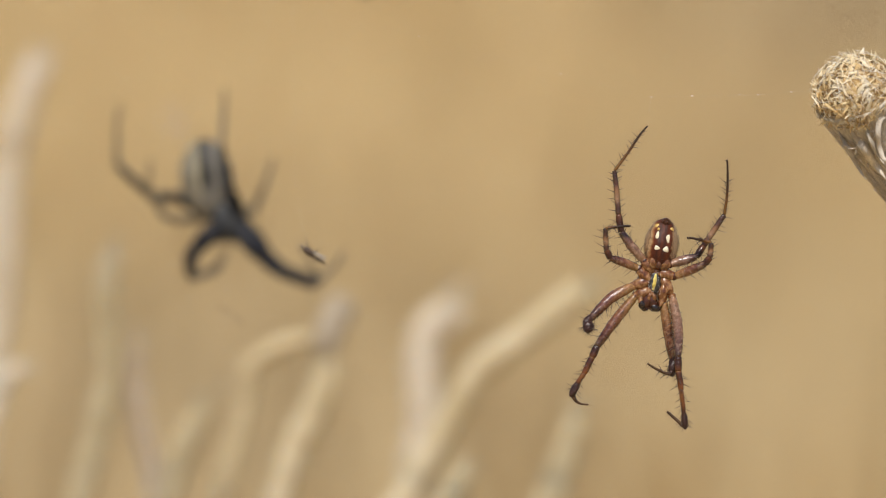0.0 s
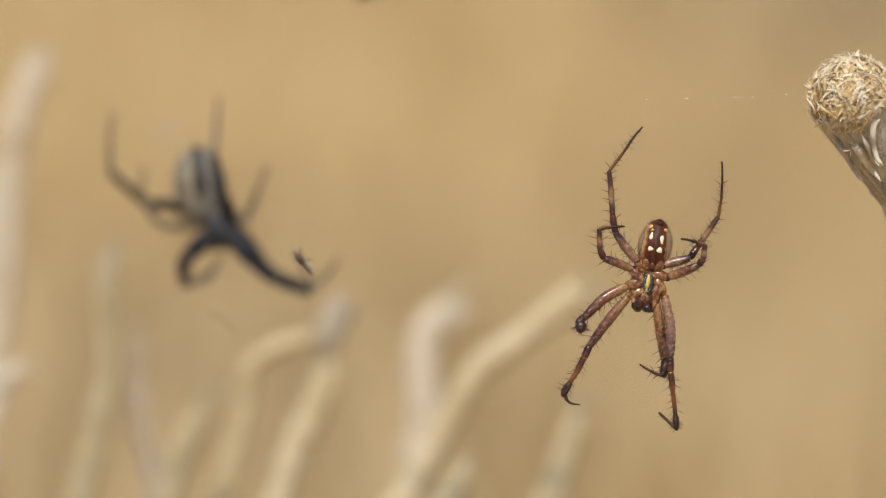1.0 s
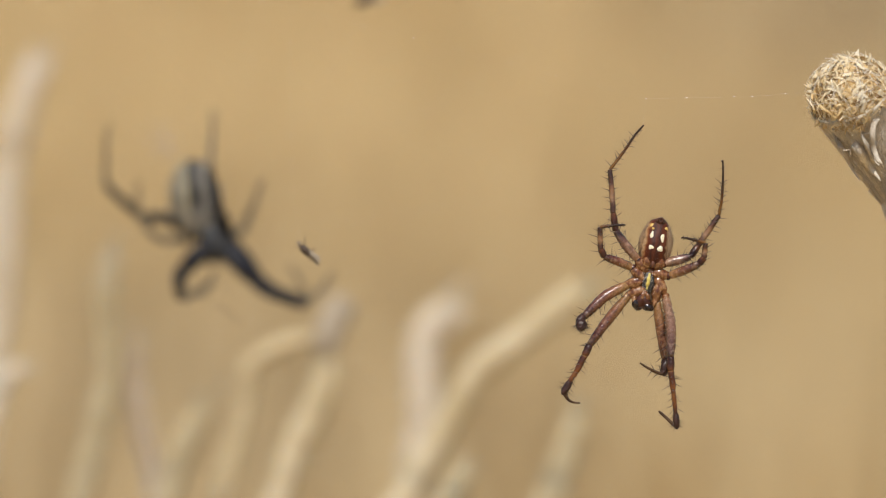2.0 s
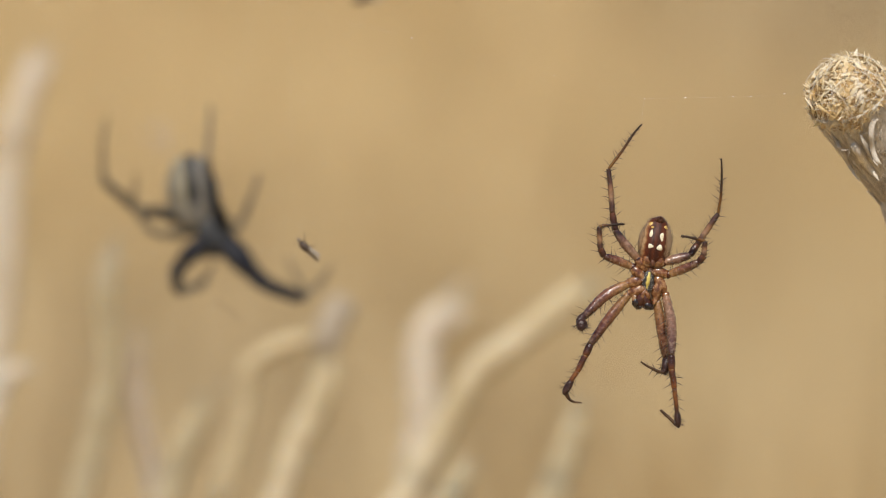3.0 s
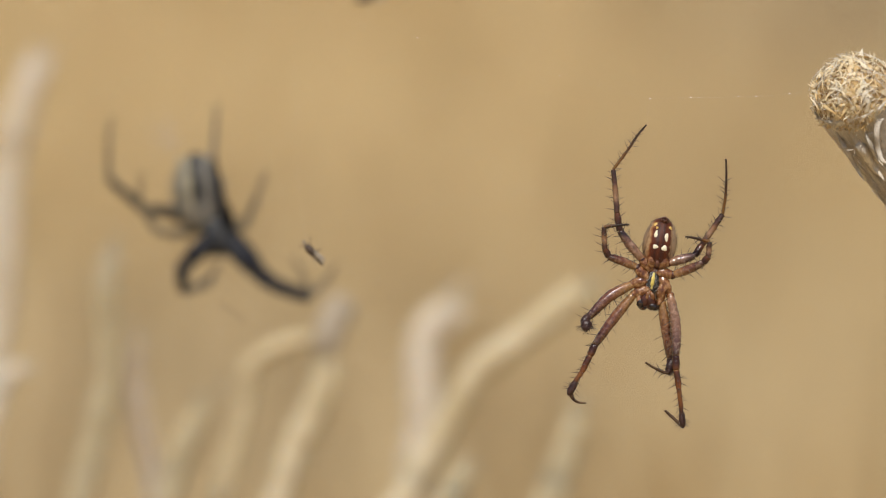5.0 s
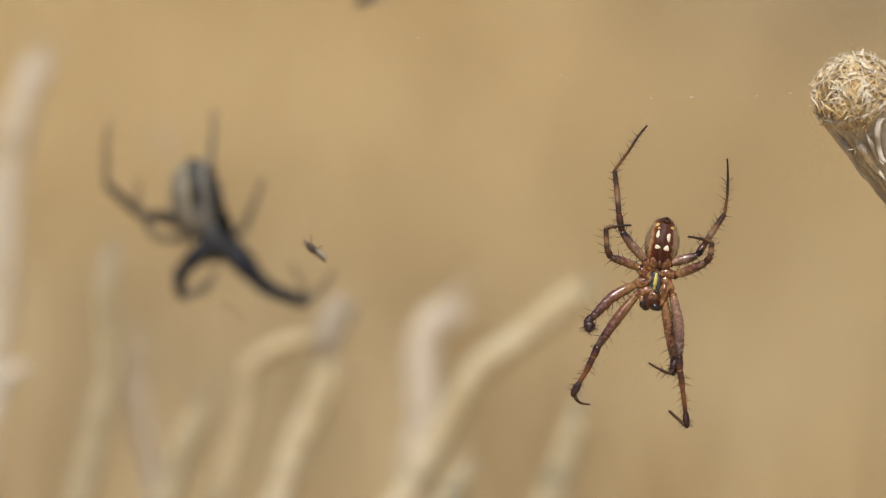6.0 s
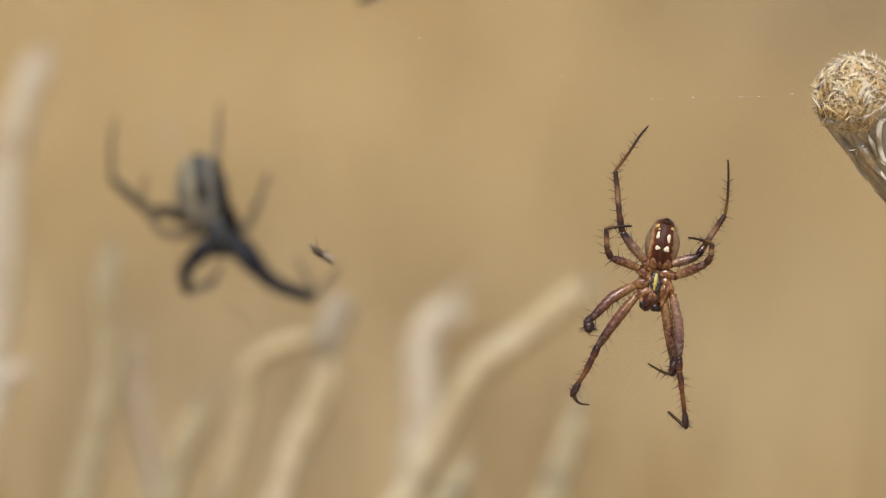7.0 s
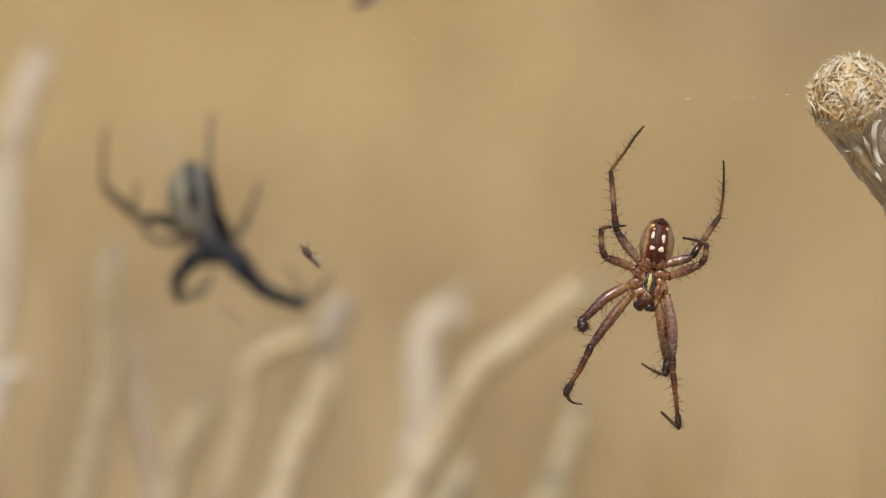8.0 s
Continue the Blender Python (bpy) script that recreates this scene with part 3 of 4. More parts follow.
def dark_spider():
    """A black-legged spider seen from its back; origin at the carapace, tail up."""
    rng = random.Random(5)
    spider = tagged(new("spider"), "large black and silver garden spider resting head down on its web", "spider")
    rear = Vector((-3.0, 0.4, 6.0)) / 1000
    part("abdomen", egg(Shape(), (0, 0, 0), (0.0041, 0.0034, 0.0062), None, 32, 28, 0.9, 0.08), BANDS, spider, "silver abdomen with dark bands and yellow lines",
         Matrix.Translation(rear) @ pose(0, 0, 0, 8, -6, 0))
    fore = part("carapace", egg(Shape(), mm([(0.5, -0.3, -0.5)])[0], (0.0028, 0.0015, 0.0032), pose(0, 0, 0, 0, -8, 0).to_3x3(), 24, 16, 1.0, 0.08), SILVER, spider, "silvery grey haired carapace")
    for x in (-0.5, 0.5):
        part("chelicera", egg(Shape(), mm([(x, -0.1, -3.1)])[0], (0.0006, 0.0008, 0.001), None, 14, 10), BLACK, spider)
        part("pedipalp", tube(Shape(), rounded(mm([(x * 2, -0.4, -2.3), (x * 3.2, -0.9, -3.3), (x * 2, -1.0, -4.0)]), 4), 0.0003, 8), DARK_TIP, spider)
        for k in range(2):
            part("eye", egg(Shape(), mm([(x * (0.5 + 0.6 * k), -1.1, -2.4 + 0.4 * k)])[0], (0.00016, 0.00014, 0.00016), None, 8, 6), BLACK, fore)
    mats = (DARK_LEG, DARK_LEG, KNEE_LEG, DARK_TIP, DARK_TIP)
    fading = (DARK_LEG, DARK_LEG, UPPER_TIBIA, DARK_TIP, DARK_TIP)
    pale = (DARK_TIP, DARK_TIP, DARK_TIP, DARK_TIP, DARK_TIP)
    lean = (0, -1, 0)
    leg(spider, [(-1.92, 2.6, 0.96), (-8.55, 1.8, 3.40), (-11.00, 1.4, 2.88), (-16.93, 0.6, 8.12), (-16.85, 0.6, 14.75), (-16.32, 0.6, 17.72)], 2.1, (UPPER_LEG, UPPER_LEG, UPPER_TIBIA, DARK_TIP, DARK_TIP), rng, 0.6, far=1.6, bows=(.6, 0, 0, 0, 0), lean=lean)
    leg(spider, [(-1.92, 2.2, 0.26), (-7.68, 1.8, -0.44), (-9.95, 1.2, 0.44), (-12.04, 0.6, 4.28), (-11.87, 0.2, 7.42), (-11.52, 0, 8.99)], 1.35, pale, rng, 0.6, far=1.25, bows=(.4, 0, 0, 0, 0), lean=lean)
    leg(spider, [(-0.70, -0.2, -1.13), (-4.71, -1.5, -4.80), (-5.67, -1.8, -6.90), (-4.80, -1.2, -9.51), (-1.05, -0.2, -7.24), (0.35, 0, -4.80)], 2.6, fading, rng, 0.6, far=2.0, bows=(.6, 0, 0, 0, 0), lean=lean)
    leg(spider, [(-0.52, 0.3, -1.13), (-3.84, 0.6, -4.28), (-5.15, 0.6, -6.20), (-5.24, 0.3, -8.82), (-1.92, 0.2, -8.82), (-0.35, 0.2, -7.07)], 1.6, fading, rng, 0.6, far=1.5)
    leg(spider, [(1.31, -0.2, -1.13), (6.46, -1.5, -6.72), (8.20, -1.8, -8.29), (14.14, -1.4, -10.39), (17.28, -0.3, -7.07), (18.50, 0, -5.15)], 2.75, mats, rng, 0.6, far=1.5, bows=(.6, 0, 0, 0, 0), lean=lean)
    leg(spider, [(2.18, 0.2, -0.44), (6.81, 0.4, -6.20), (8.90, 0.4, -7.94), (14.66, 0.2, -9.86), (12.57, 0.1, -5.67), (11.70, 0, -3.93)], 1.9, mats, rng, 0.6, far=1.3)
    leg(spider, [(2.18, -0.2, 0.44), (4.01, -0.6, 0.61), (4.71, -0.6, 1.83), (6.11, -0.4, 5.15), (6.98, 0, 7.77), (7.33, 0.1, 9.16)], 1.5, pale, rng, 0.6, far=1.5)
    leg(spider, [(2.18, -0.4, 0.09), (1.05, -4.2, 3.93), (0.52, -4.5, 5.85), (-0.52, -3.8, 10.74), (-0.17, -1.5, 16.85), (-0.17, -0.6, 19.64)], 1.7, mats, rng, 0.6, far=1.75)
    return spider


def banded(name, stops, size, speckle=9, ragged=0.2, taper=0.0, rough=0.32, fore=None):
    """The hind body's pattern: stops of colour from side to side, broken by speckles; fore: the hair colour that takes over at the waist."""
    mat = surface(name, [(0.2, 0.2, 0.2), (0.8, 0.8, 0.8)], size, rough, size / 4, 0.8, 0.22, 0.0, mottle=0.5)
    tree = mat.node_tree
    put, tie = tree.nodes.new, tree.links.new
    where, cut, grit = put("ShaderNodeTexCoord"), put("ShaderNodeSeparateXYZ"), put("ShaderNodeTexNoise")
    grit.inputs["Scale"].default_value = speckle
    grit.inputs["Detail"].default_value = 5
    tie(where.outputs["Generated"], grit.inputs["Vector"])
    tie(where.outputs["Generated"], cut.inputs["Vector"])
    push = put("ShaderNodeMath")
    push.operation = "MULTIPLY_ADD"
    push.inputs[1].default_value = ragged
    tie(grit.outputs["Fac"], push.inputs[0])
    # the field narrows towards the tail: x about the midline, times 1 + taper * z
    mid, widen, bend = (put("ShaderNodeMath") for k in range(3))
    mid.operation, widen.operation, bend.operation = "SUBTRACT", "MULTIPLY_ADD", "MULTIPLY_ADD"
    tie(cut.outputs["X"], mid.inputs[0])
    mid.inputs[1].default_value = 0.5
    tie(cut.outputs["Z"], widen.inputs[0])
    widen.inputs[1].default_value, widen.inputs[2].default_value = taper, 1.0
    tie(mid.outputs[0], bend.inputs[0])
    tie(widen.outputs[0], bend.inputs[1])
    bend.inputs[2].default_value = 0.5
    tie(bend.outputs[0], push.inputs[2])
    ramp = put("ShaderNodeValToRGB")
    marks = ramp.color_ramp.elements
    while len(marks) < len(stops):
        marks.new(0.5)
    for i, (at, c) in enumerate(stops):
        marks[i].position = at
        marks[i].color = (*c, 1)
    tie(push.outputs[0], ramp.inputs["Fac"])
    tone = next(n for n in tree.nodes if n.bl_idname == "ShaderNodeHueSaturation")
    colour = ramp.outputs["Color"]
    if fore:
        reach, haired = put("ShaderNodeMapRange"), put("ShaderNodeMix")
        reach.inputs["From Min"].default_value, reach.inputs["From Max"].default_value = 0.5, 0.26
        reach.inputs["To Max"].default_value = 0.8
        tie(cut.outputs["Z"], reach.inputs["Value"])
        haired.data_type = "RGBA"
        tie(reach.outputs["Result"], haired.inputs["Factor"])
        tie(colour, haired.inputs["A"])
        haired.inputs["B"].default_value = (*fore, 1)
        colour = haired.outputs["Result"]
    tie(colour, tone.inputs["Color"])
    return mat


ABDOMEN = banded("belly_pattern", [(0.1, (0.34, 0.21, 0.11)), (0.14, (0.19, 0.11, 0.055)), (0.19, (0.42, 0.27, 0.14)), (0.25, (0.28, 0.12, 0.045)), (0.3, (0.12, 0.03, 0.012)), (0.48, (0.045, 0.014, 0.008)), (0.58, (0.1, 0.026, 0.01)),
                                    (0.66, (0.045, 0.015, 0.009)), (0.8, (0.11, 0.028, 0.01)), (0.92, (0.08, 0.025, 0.012)), (0.96, (0.34, 0.21, 0.11)), (0.98, (0.17, 0.1, 0.055)), (1.0, (0.36, 0.24, 0.14))], 0.0006, taper=0.35, rough=0.42)
BANDS = banded("back_pattern", [(0.08, (0.168, 0.147, 0.112)), (0.17, (0.286, 0.252, 0.189)), (0.23, (0.0924, 0.0823, 0.0619)), (0.31, (0.319, 0.286, 0.215)), (0.37, (0.109, 0.0983, 0.0757)), (0.43, (0.44, 0.38, 0.24)), (0.48, (0.151, 0.134, 0.103)), (0.52, (0.0084, 0.0084, 0.0103)),
                                (0.68, (0.0101, 0.0101, 0.012)), (0.72, (0.286, 0.26, 0.215)), (0.8, (0.185, 0.168, 0.142)), (0.86, (0.0185, 0.0185, 0.0189)), (0.95, (0.202, 0.185, 0.155)), (1.0, (0.143, 0.134, 0.112))], 0.0012, 13, 0.14, fore=(0.277, 0.26, 0.228))

# ---- ground, grass and twigs ----


def ground():
    """One sheet out to the horizon, finely divided near by, with low swells."""
    near = [i / 40 for i in range(-40, 41)]
    xs = [math.copysign(abs(t) ** 3.2 * 600 + abs(t) * 6, t) for t in near]
    verts, faces, n = [], [], len(xs)
    for y in xs:
        for x in xs:
            far = min(1, math.hypot(x, y) / 3)
            verts.append((x, y, 0.012 * far * noise.noise(Vector((x * 0.5, y * 0.5, 3)))))
    for j in range(n - 1):
        for i in range(n - 1):
            faces.append((j * n + i, j * n + i + 1, (j + 1) * n + i + 1, (j + 1) * n + i))
    tagged(part("ground", Shape().add(verts, faces), MEADOW, None, "dry tan meadow ground reaching to the horizon", kind="structure"), category="ground")


def grass():
    """Withered blades in tufts over the meadow behind."""
    rng = random.Random(3)
    s = Shape()
    spots = [(0.125 * i + rng.uniform(-0.06, 0.06), 0.125 * j + rng.uniform(-0.06, 0.06)) for i in range(-42, 43) for j in range(-34, 84)]
    for x, y in spots:
        for k in range(10):
            a, h = rng.uniform(0, 6.28), rng.uniform(0.04, 0.13)
            bx, by = x + rng.gauss(0, 0.05), y + rng.gauss(0, 0.05)
            lx, ly = math.cos(a) * h * rng.uniform(0.3, 1.1), math.sin(a) * h * rng.uniform(0.3, 1.1)
            wx, wy = -math.sin(a) * 0.003, math.cos(a) * 0.003
            zb = -0.03
            s.add([(bx - wx, by - wy, zb), (bx + wx, by + wy, zb), (bx + lx * 0.4 + wx * 0.8, by + ly * 0.4 + wy * 0.8, h * 0.7), (bx + lx * 0.4 - wx * 0.8, by + ly * 0.4 - wy * 0.8, h * 0.7), (bx + lx, by + ly, h)],
                  [(0, 1, 2, 3), (3, 2, 4)])
    tagged(part("meadow_grass", s, STRAW, None, "withered straw-coloured grass covering the meadow", kind="stuff"), category="grass")


def stalk(path, thick, material, label, offshoots=(), bare=None, tip=0.8):
    """A dead stalk from its tip down through the stage's points and on into the ground. bare: the stretch where its bark has peeled, and how wide that is."""
    rng = random.Random(round(path[0][0] * 10))
    pts = [stage(*p) for p in path]
    fall = pts[-1] - pts[-2]
    foot = Vector((pts[-1].x + fall.x * 0.9, pts[-1].y + 0.05, -0.01))
    knee = pts[-1] + fall.normalized() * min(0.05, pts[-1].z * 0.3)
    line = rounded(pts + [knee, foot], 7)
    thing = tagged(new("dry_stalk"), label, "dry plant", "dead stalks")
    thing.matrix_basis = Matrix.Translation(foot)
    line = [p - foot for p in line]
    r = thick / 2000
    knots = [rng.random() for k in range(4)]
    width = lambda t: r * (tip + (1 - tip) * min(1, t * 4) + 0.05 * math.sin(t * 37 + path[0][0]) + sum(0.08 * math.exp(-((t - k) / 0.02) ** 2) for k in knots)) * (0.55 if t == 0 else 1)
    part("stem", tube(Shape(), line, width, 12), material, thing)
    ragged, axis = Shape(), (line[0] - line[1]).normalized()
    for k in range(8):
        out = Vector((rng.uniform(-1, 1), rng.uniform(-1, 1), rng.uniform(-1, 1)))
        tube(ragged, rounded([line[0] - axis * r + out * r * 0.3, line[0] + axis * r * rng.uniform(0.5, 1.8) + out * r * 0.9], 2), lambda t: r * 0.17 * (1.1 - t), 6)
    part("splintered_tip", ragged, material, thing, kind="stuff")
    for side, wide in offshoots:
        way = rounded([stage(*p) - foot for p in side], 5)
        part("branch", tube(Shape(), way, lambda t: wide / 2000 * (0.8 + 0.2 * t + 0.08 * math.sin(t * 23)) * (0.6 if t == 0 else 1), 10), material, thing)
    if bare:
        way = rounded([stage(*p) - foot for p in bare[0]], 6)
        part("peeled_tip", tube(Shape(), way, lambda t: bare[1] / 2000 * (0.86 + 0.16 * math.sin(math.pi * min(1, 0.1 + t)) + 0.07 * math.sin(t * 19)) * (0.6 if t in (0, 1) else 1), 12), PEELED, thing, "greyish peeled tip")
    return thing


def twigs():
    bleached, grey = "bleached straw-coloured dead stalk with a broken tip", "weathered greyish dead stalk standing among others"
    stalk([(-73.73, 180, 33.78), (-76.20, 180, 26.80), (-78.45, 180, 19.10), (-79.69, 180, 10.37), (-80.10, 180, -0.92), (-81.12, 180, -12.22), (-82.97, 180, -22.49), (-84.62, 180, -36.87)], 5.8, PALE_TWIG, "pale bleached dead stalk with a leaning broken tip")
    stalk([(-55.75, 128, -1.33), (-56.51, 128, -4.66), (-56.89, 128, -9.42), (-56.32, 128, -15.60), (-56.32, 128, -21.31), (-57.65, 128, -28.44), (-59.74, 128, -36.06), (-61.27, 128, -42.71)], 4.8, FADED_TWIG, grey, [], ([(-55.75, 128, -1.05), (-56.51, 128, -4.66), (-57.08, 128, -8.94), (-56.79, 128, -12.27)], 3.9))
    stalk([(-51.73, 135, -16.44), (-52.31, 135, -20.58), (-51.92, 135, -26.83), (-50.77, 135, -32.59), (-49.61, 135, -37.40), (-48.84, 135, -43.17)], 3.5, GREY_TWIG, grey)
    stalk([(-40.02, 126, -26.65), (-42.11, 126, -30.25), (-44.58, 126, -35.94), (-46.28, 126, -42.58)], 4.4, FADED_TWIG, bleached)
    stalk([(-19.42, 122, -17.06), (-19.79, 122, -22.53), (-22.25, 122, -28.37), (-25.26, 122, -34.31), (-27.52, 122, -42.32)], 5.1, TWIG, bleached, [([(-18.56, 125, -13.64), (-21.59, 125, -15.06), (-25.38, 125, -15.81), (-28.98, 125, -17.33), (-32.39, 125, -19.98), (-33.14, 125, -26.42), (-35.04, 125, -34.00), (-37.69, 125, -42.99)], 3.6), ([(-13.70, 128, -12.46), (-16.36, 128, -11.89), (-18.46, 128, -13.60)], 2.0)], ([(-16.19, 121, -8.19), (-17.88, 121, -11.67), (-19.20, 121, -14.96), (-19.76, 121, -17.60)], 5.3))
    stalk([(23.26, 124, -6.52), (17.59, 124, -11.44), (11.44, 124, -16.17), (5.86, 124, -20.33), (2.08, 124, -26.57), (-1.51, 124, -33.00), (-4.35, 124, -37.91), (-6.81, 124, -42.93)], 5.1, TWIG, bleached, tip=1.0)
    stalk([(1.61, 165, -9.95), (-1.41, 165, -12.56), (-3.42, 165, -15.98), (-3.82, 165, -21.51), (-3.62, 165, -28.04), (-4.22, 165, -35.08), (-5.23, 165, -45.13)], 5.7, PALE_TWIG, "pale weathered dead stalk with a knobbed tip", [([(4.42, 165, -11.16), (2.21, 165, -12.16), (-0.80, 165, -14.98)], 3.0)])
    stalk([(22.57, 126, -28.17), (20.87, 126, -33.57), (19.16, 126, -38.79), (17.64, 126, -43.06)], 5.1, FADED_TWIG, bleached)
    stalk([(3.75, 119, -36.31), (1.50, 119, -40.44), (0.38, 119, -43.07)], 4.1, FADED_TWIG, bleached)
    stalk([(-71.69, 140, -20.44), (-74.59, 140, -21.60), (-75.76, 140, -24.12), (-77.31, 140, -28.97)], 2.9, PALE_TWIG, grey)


# ---- the seed head that holds the silk ----


def seed_head():
    """Origin at the neck, axis +z, in a cup of bracts with dry chaff on top."""
    rng = random.Random(21)
    rim, top, neck = 0.0172, 0.0058, 0.0017
    thing = tagged(new("seed_head"), "dried thistle-like seed head with straw chaff on a grey stalk", "seed head")
    cup = Shape()
    tube(cup, [Vector((0, 0, rim * t / 24)) for t in range(25)], lambda t: neck + (0.0057 - neck) * t ** 0.97 + 0.0003 * max(0, t - 0.8), 32, 1.0, 0.09)
    part("cup", cup, STEM, thing, "felted grey-brown seed cup")
    part("seed_bed", egg(Shape(), (0, 0, rim), (0.0055, 0.0055, top * 0.87), None, 28, 18, 1.0, 0.12), SEED, thing, "dark seed bed under the chaff")
    shapes = []
    for v in range(4):
        s, long, wide = Shape(), 0.0048 + 0.0009 * v, 0.00045 + 0.00022 * (v % 3)
        verts, faces, along = [], [], []
        for i in range(6):
            t = i / 5
            w = wide * (1 - t ** 2.2) * (0.75 + 1.0 * t * (1 - t)) + 0.00004
            lift = 0.00012 + 0.00014 * t + 0.00008 * t ** 4 * v
            for x, y in ((-1, -0.0001), (0, 0.00022), (1, -0.0001), (0, -0.00012)):
                verts.append((x * w + 0.0001 * math.sin(3 * t + v), lift + y, long * t))
                along.append(t)
        for i in range(5):
            a, b = i * 4, i * 4 + 4
            for p, q in ((0, 1), (1, 2), (2, 3), (3, 0)):
                faces.append((a + p, a + q, b + q, b + p))
        faces.append((20, 21, 22, 23))
        shapes.append(part("bract", s.add(verts, faces, along), BRACT, thing))
    made, rows = 0, 12
    for row in range(rows):
        t = row / (rows - 1)
        z = rim * (-0.1 + 0.76 * t)
        r = neck + (0.0054 - neck) * max(0, z / rim) ** 0.95
        count = 9 + round(7 * t)
        for k in range(count):
            a = 360 * (k + 0.5 * (row % 2)) / count + rng.uniform(-8, 8)
            m = pose(0, 0, 0, 0, 0, a) @ pose(0, r - 0.0003, z + rng.uniform(-0.0008, 0.0008), (-11.5 if row < 9 else -9) + rng.uniform(-2, 1.5), rng.uniform(-6, 6), rng.uniform(-10, 10))
            ob = shapes[made % 4] if made < 4 else new("bract", shapes[made % 4].data)
            ob.parent = thing
            ob.matrix_basis = m @ Matrix.Diagonal((1, 1, rng.uniform(0.8, 1.2) * (0.8 if row > 8 else 1), 1))
            made += 1
    # dry florets: golden scales beneath, papery straps that curl up over them, and wavy fibres tangled on top
    def strands(count, wide, long, lift, low, turn, wave):
        shape = Shape()
        for k in range(count):
            a, h = rng.uniform(0, 6.283), rng.uniform(low, 1.0)
            lat = math.acos(min(1, h))
            up = Vector((math.sin(lat) * math.cos(a), math.sin(lat) * math.sin(a), math.cos(lat)))
            clump = Vector((noise.noise(up * 2.6), noise.noise(up * 2.6 + Vector((9, 0, 0))), noise.noise(up * 2.6 + Vector((0, 9, 0)))))
            chance = (Matrix.Rotation(rng.uniform(0, 6.283), 3, up) @ up.orthogonal()).normalized()
            way = Vector((0, 0, 0.45)) + clump * 1.6 + chance * turn
            way = (way - up * way.dot(up)).normalized()
            steps, size, bent = 9, rng.uniform(*long), rng.uniform(-0.3, 0.3)
            half, rise, sway = rng.uniform(*wide), rng.uniform(*lift), rng.uniform(0, 6.283)
            start, twist, roll = rng.uniform(-0.0004, 0.0001), rng.uniform(-2.2, 2.2), rng.uniform(-0.7, 0.7)
            verts, faces = [], []
            for i in range(steps):
                t = i / (steps - 1)
                tall = start + rise * t ** 1.6 + wave * 0.3 * math.sin(7 * t + sway)
                p = Vector((up.x * (0.0056 + tall), up.y * (0.0056 + tall), rim + up.z * (top - 0.0006 + tall)))
                across = Matrix.Rotation(roll + twist * t * t, 3, way) @ way.cross(up).normalized() * half * (0.6 + 0.4 * math.sin(math.pi * min(1, 0.2 + 0.9 * t))) * (1 - 0.55 * t ** 3 + 0.12 * math.sin(11 * t + sway))
                thick = up * min(0.00002, half * 0.5)
                verts += [p - across, p + thick, p + across, p - thick]
                way = (Matrix.Rotation(bent + wave * 900 * math.sin(9 * t + sway), 3, up) @ way)
                up = (up + way * size / steps / 0.0056).normalized()
                way = (way - up * way.dot(up)).normalized()
            for i in range(steps - 1):
                b = i * 4
                for p, q in ((0, 1), (1, 2), (2, 3), (3, 0)):
                    faces.append((b + p, b + q, b + 4 + q, b + 4 + p))
            last = 4 * (steps - 1)
            faces += [(3, 2, 1, 0), (last, last + 1, last + 2, last + 3)]
            shape.add(verts, faces)
        return shape

    part("scale_bed", strands(330, (0.0002, 0.00045), (0.0014, 0.003), (0.0, 0.0004), -0.2, 0.6, 0.0), GOLDEN_CHAFF, thing, "golden-brown dry scales", kind="stuff", smooth=False)
    part("chaff", strands(430, (0.00006, 0.0003), (0.0014, 0.004), (0.0, 0.0011), -0.06, 0.6, 0.00015), CHAFF, thing, "curled papery straw-coloured chaff", kind="stuff", smooth=False)
    crest = Shape()
    for k in range(30):
        # stiff pointed scales that stand up out of the crown
        a, h = rng.uniform(0, 6.283), rng.uniform(0.3, 1.0)
        up = Vector((math.sqrt(1 - h * h) * math.cos(a), math.sqrt(1 - h * h) * math.sin(a), h))
        base = Vector((up.x * 0.0055, up.y * 0.0055, rim + up.z * (top - 0.0006)))
        way = (up + Vector((rng.uniform(-0.9, 0.9), rng.uniform(-0.9, 0.9), rng.uniform(-0.2, 0.8)))).normalized()
        size = rng.uniform(0.0007, 0.0015)
        tube(crest, rounded([base, base + way * size * 0.5, base + (way + up.cross(way) * 0.3).normalized() * size], 3), lambda t: 0.00024 * (1.04 - t ** 1.5), 6, 0.35)
    part("crest", crest, CHAFF, thing, "pointed papery scales standing up", kind="stuff")
    part("floss", strands(380, (0.000014, 0.00003), (0.0015, 0.0045), (0.0003, 0.0012), -0.15, 1.1, 0.0003), FLOSS, thing, "wavy whitish fibres", kind="stuff")
    # the stalk under the head, down to the ground
    to_local = stage_pose(62.9, 8.07, 7.36, 28, -27, 0).inverted()
    neck_at = stage(62.9, 8.07, 7.36)
    low = [neck_at + Vector(v) for v in ((0.014, 0.012, -0.04), (0.035, 0.022, -0.12))] + [Vector((neck_at.x + 0.06, neck_at.y + 0.03, -0.01))]
    part("stem", tube(Shape(), rounded([Vector((0, 0, 0.002))] + [to_local @ p for p in low], 8), lambda t: 0.002 + 0.0008 * t, 12), STEM, thing, "dry grey-brown stalk")
    # folds of the felt, a curled strap of husk, and scraps of chaff that stuck to it
    here = lambda places: [to_local @ stage(*p) for p in places]
